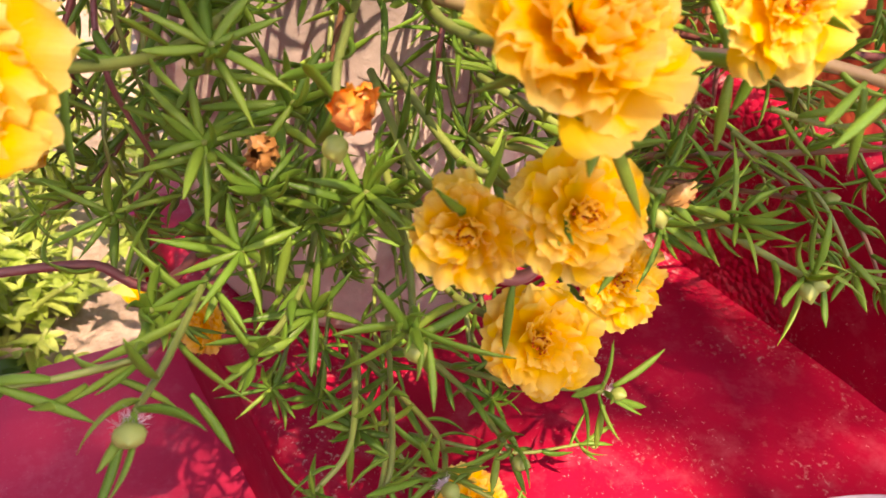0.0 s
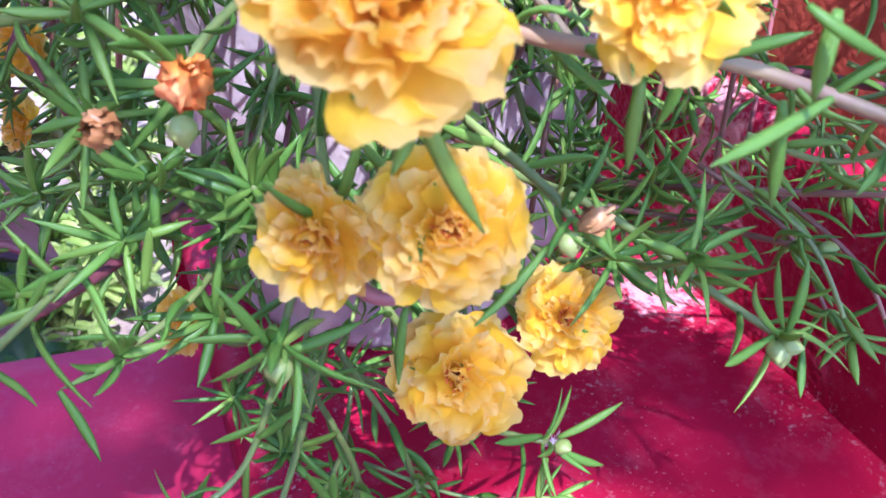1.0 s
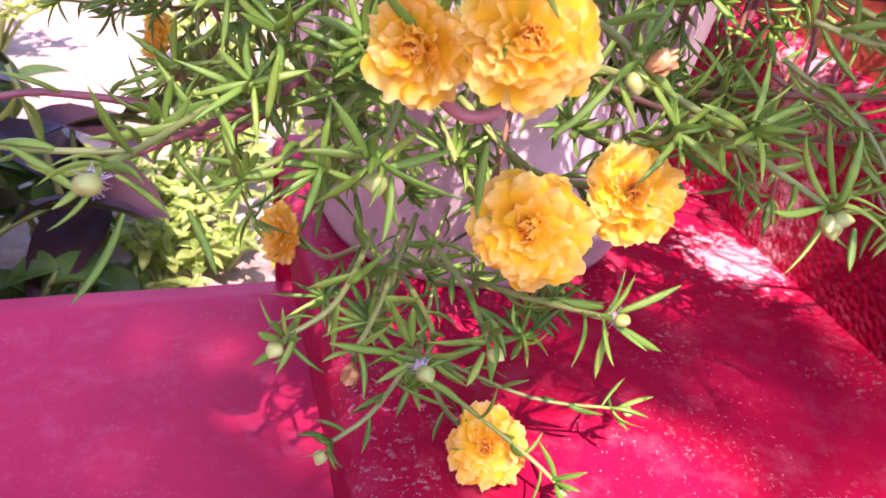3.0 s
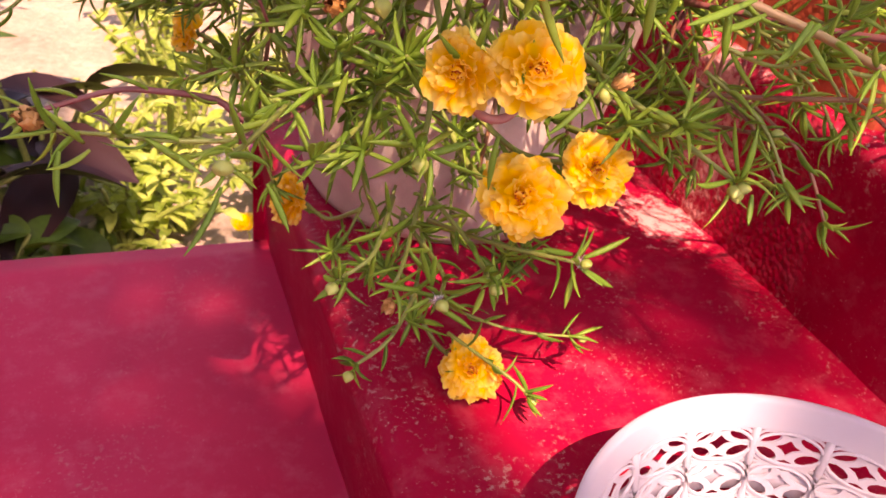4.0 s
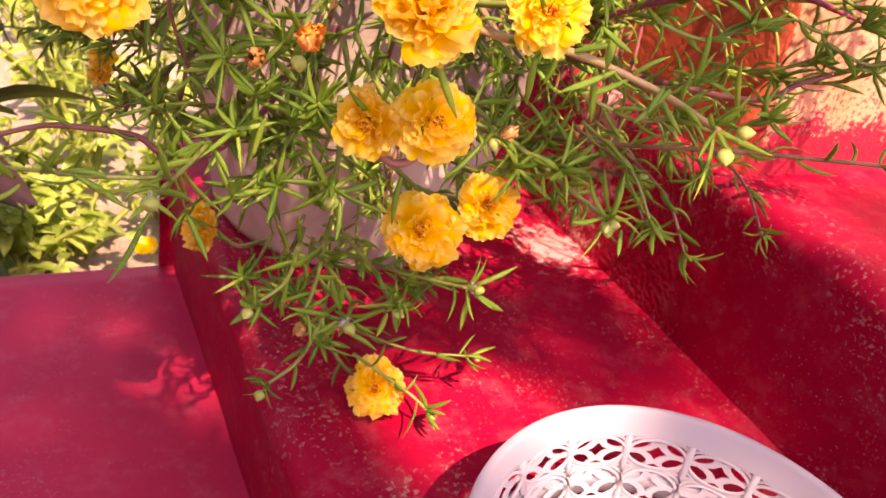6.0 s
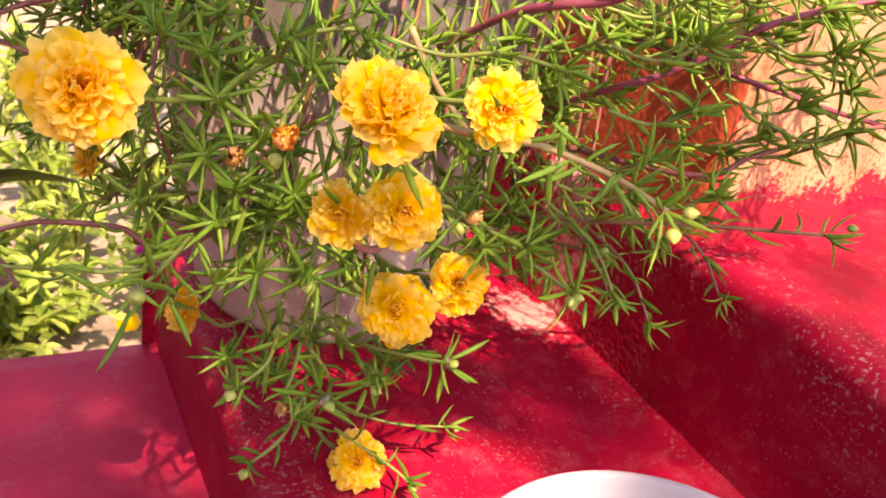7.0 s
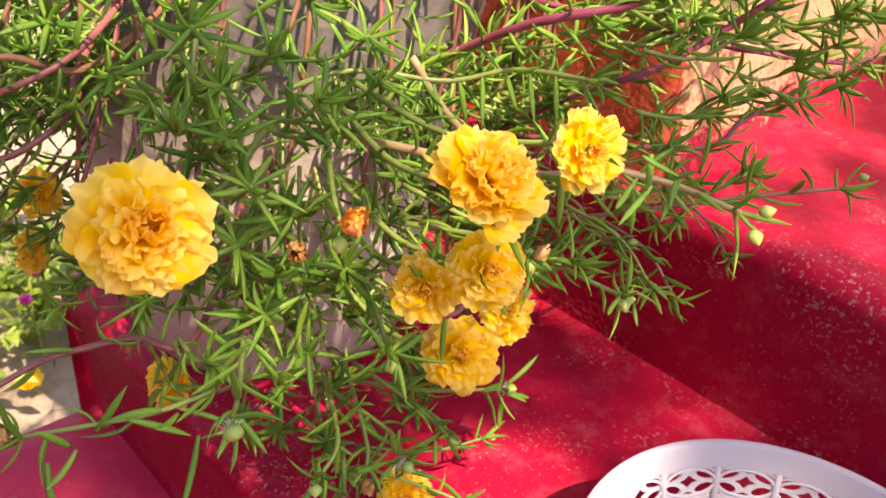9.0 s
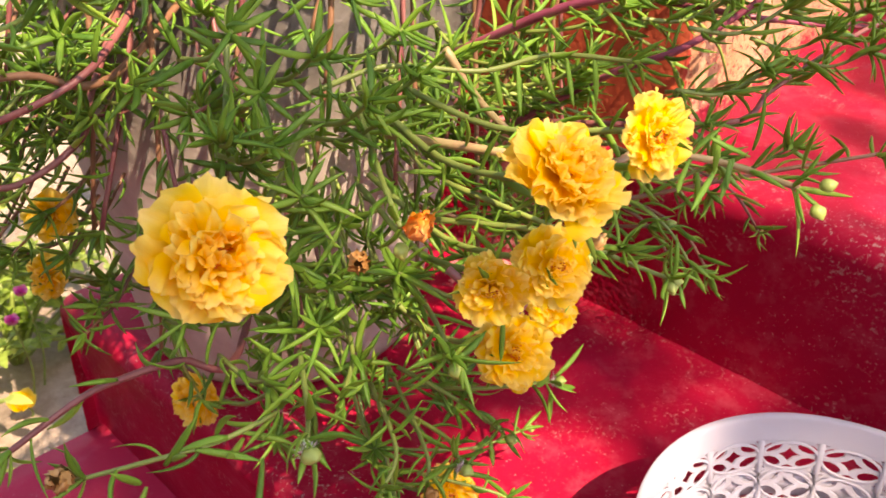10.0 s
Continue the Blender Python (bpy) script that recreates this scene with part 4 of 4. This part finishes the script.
# fine shoots along the long stems to one side, and behind the flowers on the other
for k in range(54):
    tip = Vector((0.25 + 0.26 * mass.random(), 0.09 + 0.14 * mass.random(), 0.26 + 0.16 * mass.random()))
    # the long stems rise to this side: less hangs under them far out
    if tip.z < 0.26 + 0.40 * (tip.x - 0.25):
        tip.z += 0.07
    root = tip + Vector((-0.028, 0.032, -0.016 + 0.02 * mass.random()))
    # every leaf in the bright material: sunlight painted in on this side
    B([tuple(root), tuple(root.lerp(tip, 0.5) + Vector((0.004, 0, -0.008))), tuple(tip)], 0.0015, 0.0010, STEM_GREEN, 700 + k, 0.0075, 0.0225, 11, young_lit=1.0, single=False)
for k in range(14):
    u = mass.random() ** 1.5
    tip = Vector((0.09 - 0.24 * u, 0.31 + 0.16 * mass.random(), 0.12 + 0.30 * mass.random()))
    root = tip + Vector((0.055, 0.02, 0.005 + 0.04 * mass.random()))
    B([tuple(root), tuple(root.lerp(tip, 0.5) + Vector((0, 0, -0.010))), tuple(tip)], 0.0015, 0.0010, STEM_GREEN if k % 3 else STEM_OLD, 800 + k, 0.008, 0.019, 8, young_lit=0.2, single=False)
for k in range(18):
    # old growth behind, between the pot and the edge of the steps
    tip = Vector((-0.005 + 0.065 * mass.random(), 0.36 + 0.08 * mass.random(), 0.15 + 0.15 * mass.random()))
    root = tip + Vector((0.05, 0.02, 0.02 + 0.03 * mass.random()))
    B([tuple(root), tuple(root.lerp(tip, 0.5) + Vector((0, 0, -0.006))), tuple(tip)], 0.0014, 0.0010, STEM_OLD, 1300 + k, 0.008, 0.019, 9, young_lit=0.1, single=False)
for k in range(13):
    # sparse sprays that cover the pot on that side
    z = 0.07 + 0.23 * mass.random()
    tip = Vector((0.045 + 0.09 * mass.random(), 0.27 + 0.07 * mass.random(), z))
    root = tip + Vector((0.02 * (mass.random() - 0.5), 0.02, 0.06 + 0.03 * mass.random()))
    B([tuple(root), tuple(root.lerp(tip, 0.5) + Vector((-0.01, -0.01, 0.004))), tuple(tip)], 0.0015, 0.0010, STEM_GREEN if k % 4 else STEM_PURPLE, 1000 + k, 0.011, 0.021, 8, young_lit=0.25, single=False)
for k in range(9):
    # sprays that hang beside the pot, over the corner of the step
    tip = Vector((0.27 + 0.12 * mass.random(), 0.17 + 0.09 * mass.random(), 0.15 + 0.12 * mass.random()))
    root = tip + Vector((-0.035, 0.035, 0.03 + 0.03 * mass.random()))
    B([tuple(root), tuple(root.lerp(tip, 0.5) + Vector((0.006, -0.006, 0.004))), tuple(tip)], 0.0015, 0.0010, STEM_GREEN, 1100 + k, 0.009, 0.021, 9, young_lit=0.5, single=False)
for k in range(7):
    tip = Vector((0.25 + 0.12 * mass.random(), 0.12 + 0.06 * mass.random(), 0.17 + 0.06 * mass.random()))
    root = tip + Vector((-0.03, 0.05, 0.02 + 0.03 * mass.random()))
    B([tuple(root), tuple(root.lerp(tip, 0.5) + Vector((0.004, -0.004, 0.006))), tuple(tip)], 0.0014, 0.0010, STEM_GREEN if k % 3 else STEM_OLD, 1200 + k, 0.010, 0.0205, 8, young_lit=0.6, single=False)
for k in range(19):
    tip = Vector((0.05 - 0.19 * mass.random(), 0.24 + 0.16 * mass.random(), 0.27 + 0.15 * mass.random()))
    root = tip + Vector((0.055, 0.03, 0.005 + 0.04 * mass.random()))
    B([tuple(root), tuple(root.lerp(tip, 0.5) + Vector((0, 0, -0.010))), tuple(tip)], 0.0015, 0.0010, STEM_GREEN if k % 3 else STEM_PURPLE, 900 + k, 0.008, 0.0205, 9, young_lit=0.3, single=False)

rear = random.Random(91)
for k in range(26):
    # crowded growth at the back of the plant, before the garden
    tip = Vector((-0.045 + 0.12 * rear.random(), 0.36 + 0.09 * rear.random(), 0.215 + 0.14 * rear.random()))
    root = tip + Vector((0.045, 0.015, -0.01 + 0.05 * rear.random()))
    B([tuple(root), tuple(root.lerp(tip, 0.5) + Vector((0, 0, -0.006))), tuple(tip)], 0.0015, 0.0010, STEM_GREEN if k % 3 else STEM_PURPLE, 1700 + k, 0.007, 0.021, 9, young_lit=0.15, single=False)


JOINED.build("foliage", PLANT, "mass of narrow fleshy green leaves")


# ---- the basket ----
def basket(at, r_top, r_low, h, columns):
    top = empty("basket", at, "round white plastic basket with pierced flower pattern standing on the step", "basket")
    plastic = Mat("white_plastic")
    plastic.base(plastic.ramp(plastic.noise(20.0, 4.0, 0.6), [(0.3, (0.55, 0.56, 0.61)), (0.7, (0.61, 0.62, 0.67))]), 0.42)
    plastic.bump(plastic.noise(200.0, 2.0, 0.5), 0.05, 0.001)
    plastic.b.inputs["Subsurface Weight"].default_value = 0.15
    plastic.b.inputs["Subsurface Radius"].default_value = (0.004, 0.004, 0.004)
    white = plastic.thin((0.74, 0.72, 0.76), 0.42).m
    at = Vector(at)
    band, phase = 0.0165, radians(10.5)

    def on_wall(u, v, out=0.0):
        """u: angle share, v: 0 at the floor, 1 under the band."""
        z = 0.006 + (h - band - 0.006) * v
        r = r_low + (r_top - r_low) * (z / h) ** 0.8 - 0.010 * (1 - v) ** 3 + out
        a = 2 * math.pi * u
        return at + Vector((r * math.cos(a), r * math.sin(a), z))

    def cell():
        """One pierced square: four lens holes round a diamond, half lenses above and below."""
        bm = bmesh.new()

        def loop(pts):
            vs = [bm.verts.new((x, y, 0)) for x, y in pts]
            return [bm.edges.new((vs[i], vs[(i + 1) % len(vs)])) for i in range(len(vs))]

        edges = loop([(-0.5 + i / 6, -0.5) for i in range(6)] + [(0.5, -0.5 + i / 6) for i in range(6)] + [(0.5 - i / 6, 0.5) for i in range(6)] + [(-0.5, 0.5 - i / 6) for i in range(6)])
        edges += loop([(0.205, 0), (0.08, 0.10), (0, 0.24), (-0.08, 0.10), (-0.205, 0), (-0.08, -0.10), (0, -0.24), (0.08, -0.10)])
        for sx in (1, -1):
            for sy in (1, -1):
                d, e = Vector((sx * 0.80, sy * 0.60)), Vector((-0.60 * sx, 0.80 * sy))
                pts = []
                for i in range(10):
                    w = 2 * math.pi * i / 10
                    q = Vector((sx * 0.300, sy * 0.240)) + e * 0.214 * math.cos(w) + d * 0.150 * math.sin(w)
                    pts.append((q.x, q.y))
                edges += loop(pts)
        for sgn in (1, -1):
            edges += loop([(-0.15, sgn * 0.475), (-0.09, sgn * 0.385), (0, sgn * 0.335), (0.09, sgn * 0.385), (0.15, sgn * 0.475)])
            edges += loop([(sgn * 0.462, -0.075), (sgn * 0.432, 0), (sgn * 0.462, 0.075)])
        for sx in (1, -1):
            for sy in (1, -1):
                edges += loop([(sx * 0.450, sy * 0.47), (sx * 0.36, sy * 0.47), (sx * 0.450, sy * 0.37)])
        bmesh.ops.triangle_fill(bm, edges=edges, use_beauty=True, use_dissolve=False)
        verts = [tuple(v.co) for v in bm.verts]
        bm.verts.index_update()
        faces = [tuple(v.index for v in f.verts) for f in bm.faces]
        rim = [tuple(v.index for v in e.verts) for e in bm.edges if len(e.link_faces) == 1]
        bm.free()
        return verts, faces, rim

    cv, cf, crim = cell()
    thick, rows = 0.0015, 3

    def panel(where, ring=True):
        """One pierced panel with its raised ring."""
        verts = [tuple(where(x, y, 0.0)) for x, y, _ in cv] + [tuple(where(x, y, thick)) for x, y, _ in cv]
        n, faces = len(cv), []
        for f in cf:
            faces.append(f)
            faces.append(tuple(i + n for i in reversed(f)))
        faces += [(a, b, b + n, a + n) for a, b in crim]
        mesh = bpy.data.meshes.new("panel")
        mesh.from_pydata(verts, [], faces)
        if ring:
            bm = bmesh.new()
            bm.from_mesh(mesh)
            tube(bm, [where(0.48 * math.cos(w), 0.46 * math.sin(w), -0.0004) for w in (2 * math.pi * i / 20 for i in range(21))], 0.0011, 0.0011, 5)
            bm.to_mesh(mesh)
            bm.free()
        mesh.materials.append(white)
        return mesh

    centre = at.copy()
    at = Vector((0, 0, 0))
    panels = [panel(lambda x, y, o: on_wall((0.5 + x) / columns, (j + 0.5 + y) / rows, o)) for j in range(rows)]
    bm = bmesh.new()
    tube(bm, [on_wall(0, i / 6, 0.0002) for i in range(7)], 0.0025, 0.0025, 6)
    rib = to_mesh(bm, "rib")
    rib.materials.append(white)
    for c in range(columns):
        for name, mesh in (*(("panel", p) for p in panels), ("rib", rib)):
            ob = new(name, mesh)
            ob.parent, ob.matrix_basis = top, Matrix.Rotation(phase + 2 * math.pi * c / columns, 4, "Z")
    r_floor, rb = on_wall(0, 0).x, on_wall(0, 1).x
    pitch = 0.036
    tile = panel(lambda x, y, o: Vector((x * pitch, y * pitch, 0.006 - o)))
    for i in range(-4, 5):
        for j in range(-4, 5):
            if math.hypot(i, j) * pitch < r_floor - 0.008:
                ob = new("floor_panel", tile)
                ob.parent, ob.matrix_basis = top, Matrix.Translation((i * pitch, j * pitch, 0))
    at = centre

    # foot ring, band and rolled rim
    def turned(prof, n=96):
        bm = bmesh.new()
        rings = [[bm.verts.new(at + Vector((r * math.cos(a), r * math.sin(a), z))) for a in (2 * math.pi * k / n for k in range(n))] for r, z in prof]
        for p, q in zip(rings, rings[1:] + rings[:1]):
            for k in range(n):
                bm.faces.new((p[k], p[(k + 1) % n], q[(k + 1) % n], q[k]))
        return bm
    part("foot", turned([(r_floor - 0.006, 0.0), (r_floor + 0.002, 0.0), (r_floor + 0.003, 0.006), (r_floor - 0.006, 0.006)]), white, top)
    low, high = on_wall(0, 0.36), on_wall(0, 0.64)
    part("band", turned([(low.x - at.x + 0.003, low.z - at.z), (low.x - at.x + 0.0045, low.z - at.z), (high.x - at.x + 0.0045, high.z - at.z), (high.x - at.x + 0.003, high.z - at.z)]), white, top)
    prof = [(rb, h - band), (rb + 0.0004, h - band + 0.0006), (r_top - 0.0006, h - 0.0018), (r_top + 0.0002, h - 0.0006), (r_top + 0.0010, h), (r_top + 0.0040, h), (r_top + 0.0048, h - 0.0006), (r_top + 0.0050, h - 0.0016), (r_top + 0.0050, h - 0.0055), (r_top + 0.0044, h - 0.0062), (r_top + 0.0028, h - 0.0062), (r_top + 0.0022, h - 0.0068), (rb + 0.0028, h - band), (rb + 0.0024, h - band - 0.0008), (rb + 0.0004, h - band - 0.0008)]
    part("rim", turned(prof), white, top, "smooth rolled rim")
    return top


basket((0.246, -0.0135, 0.003), 0.1168, 0.093, 0.0825, 18)


# ---- the garden beyond the steps ----
GREEN_LEAF = leaf_green("garden_leaf", (0.025, 0.085, 0.012), (0.24, 0.44, 0.045), (0.60, 0.76, 0.20), 0.45)
PURPLE_LEAF = leaf_green("dark_purple_leaf", (0.010, 0.007, 0.009), (0.022, 0.011, 0.015), (0.045, 0.02, 0.022), 0.05)
PURPLE_LEAF.node_tree.nodes["Principled BSDF"].inputs["Specular IOR Level"].default_value = 0.2
DEEP_LEAF = leaf_green("deep_green_leaf", (0.015, 0.05, 0.012), (0.04, 0.12, 0.02), (0.08, 0.20, 0.03), 0.25)


def flat_leaf(length, wide, droop):
    verts, faces = [], []
    for j in range(8):
        v = j / 7
        w = wide * math.sin(math.pi * min(1, 0.06 + 0.94 * v)) ** 0.8
        for u in (-1, -0.5, 0, 0.5, 1):
            verts.append((u * w * length, v * length, length * (droop * v * v + 0.22 * abs(u) * w * 2)))
    for j in range(7):
        for i in range(4):
            a = j * 5 + i
            faces.append((a, a + 1, a + 6, a + 5))
    return verts, faces


def bush(at, tall, spread, count, leaf, wide, material, seed, label, category="plant", single=False):
    """A leafy garden plant: stalks from the ground with flat leaves round them."""
    r = random.Random(seed)
    top = empty("garden_plant", at, label, category, "garden plants")
    at = Vector(at)
    bm = bmesh.new()
    spots = []
    for k in range(max(3, count // 9)):
        a = r.random() * 6.28
        e = at + Vector((math.cos(a) * spread * r.random(), math.sin(a) * spread * r.random(), tall * (0.5 + 0.5 * r.random())))
        line = spline([at, at.lerp(e, 0.5) + Vector((0, 0, tall * 0.12)), e], 5)
        tube(bm, line, 0.006, 0.003, 6)
        spots += line[4:]
    part("stalk", bm, STEM_GREEN, top)
    verts, faces = flat_leaf(1.0, wide, -0.35)
    allv, allf = [], []
    shared = bpy.data.meshes.new("leaf")
    shared.from_pydata(verts, [], faces)
    shared.polygons.foreach_set("use_smooth", [True] * len(faces))
    shared.materials.append(material)
    for k in range(count):
        p = r.choice(spots)
        a, e = r.random() * 6.28, radians(-15 + 60 * r.random())
        m = leaf_matrix(p, Vector((math.cos(a) * math.cos(e), math.sin(a) * math.cos(e), math.sin(e))), leaf * (0.6 + 0.7 * r.random()), Vector((r.random() - 0.5, r.random() - 0.5, 1)))
        if single:
            ob = new("leaf", shared)
            ob.parent, ob.matrix_parent_inverse, ob.matrix_basis = top, top.matrix_world.inverted(), m
        else:
            b = len(allv)
            allv += [tuple(m @ Vector(q)) for q in verts]
            allf += [tuple(i + b for i in f) for f in faces]
    if allv:
        mesh = bpy.data.meshes.new("foliage")
        mesh.from_pydata(allv, [], allf)
        mesh.polygons.foreach_set("use_smooth", [True] * len(allf))
        tagged(link_mesh("foliage", mesh, material, top), kind="stuff")
    return top


GZ = -0.43
bush((-0.18, 1.08, GZ), 0.22, 0.16, 40, 0.09, 0.28, DEEP_LEAF, 31, "deep green bush in shade")
bush((-0.36, 1.05, GZ), 0.26, 0.18, 44, 0.09, 0.28, DEEP_LEAF, 32, "deep green bush in shade")
bush((-0.28, 1.42, GZ), 0.30, 0.18, 46, 0.09, 0.28, DEEP_LEAF, 33, "deep green bush in shade")
bush((-0.13, 1.02, GZ), 0.40, 0.12, 9, 0.17, 0.22, PURPLE_LEAF, 1, "tall plant with large dark purple leaves", single=True)
bush((-0.32, 0.92, GZ), 0.40, 0.20, 14, 0.15, 0.24, PURPLE_LEAF, 2, "tall plant with large dark purple leaves", single=True)
bush((-0.50, 1.25, GZ), 0.45, 0.24, 16, 0.18, 0.24, PURPLE_LEAF, 6, "tall plant with large dark purple leaves", single=True)
bush((-0.06, 0.86, GZ), 0.10, 0.12, 26, 0.07, 0.30, DEEP_LEAF, 3, "low deep green leafy plant in the shade of the steps")
bush((-0.20, 0.85, GZ), 0.14, 0.14, 30, 0.08, 0.30, DEEP_LEAF, 4, "low deep green leafy plant in the shade of the steps")
for k, (x, y, h) in enumerate(((-0.03, 1.02, 0.14), (0.02, 1.16, 0.16), (-0.05, 1.24, 0.16), (-0.02, 0.90, 0.10), (0.34, 1.10, 0.12), (0.10, 1.30, 0.26), (0.06, 1.50, 0.30), (0.26, 1.50, 0.24), (0.02, 1.95, 0.30), (-0.05, 2.30, 0.30), (0.36, 1.95, 0.30), (0.20, 1.15, 0.16), (0.06, 1.05, 0.14), (0.30, 1.30, 0.16), (0.10, 1.70, 0.30), (0.62, 1.55, 0.25), (0.55, 2.2, 0.3), (-0.42, 2.05, 0.26), (-0.22, 2.6, 0.3), (-0.62, 2.7, 0.3))):
    bush((x, y, GZ), h, 0.17, 120, 0.034, 0.22, GREEN_LEAF, 20 + k, "bushy garden plant with bright yellow-green leaves")


def small_flower(at, size, material, seed, label):
    top = empty("garden_flower", at, label, "flower", "garden flowers")
    bm = bmesh.new()
    tube(bm, spline([(at[0], at[1] + 0.01, GZ), (at[0] + 0.01, at[1], (GZ + at[2]) / 2), at]), 0.002, 0.0015, 5)
    part("stalk", bm, STEM_GREEN, top)
    r = random.Random(seed)
    verts, faces = flat_leaf(1.0, 0.45, 0.2)
    me = bpy.data.meshes.new("petal")
    me.from_pydata(verts, [], faces)
    me.materials.append(material)
    for k in range(7):
        a = 6.2832 * k / 7
        p = new("petal", me)
        p.parent, p.matrix_parent_inverse = top, top.matrix_world.inverted()
        p.matrix_basis = leaf_matrix(Vector(at), Vector((math.cos(a), math.sin(a), 0.35)) + Vector((-0.1, -0.4, 0.2)), size * (0.9 + 0.2 * r.random()), Vector((-0.1, -0.6, 0.7)))


MAGENTA = petal_yellow("magenta_petal", (0.55, 0.01, 0.35), (0.72, 0.02, 0.52), (0.80, 0.06, 0.62))
for k, (x, y, z) in enumerate(((0.17, 1.02, -0.26), (0.20, 1.05, -0.24))):
    small_flower((x, y, z), 0.013, MAGENTA, k, "small magenta garden flower in bloom")
small_flower((0.15, 1.00, -0.385), 0.026, PETAL, 9, "small yellow garden flower in bloom")
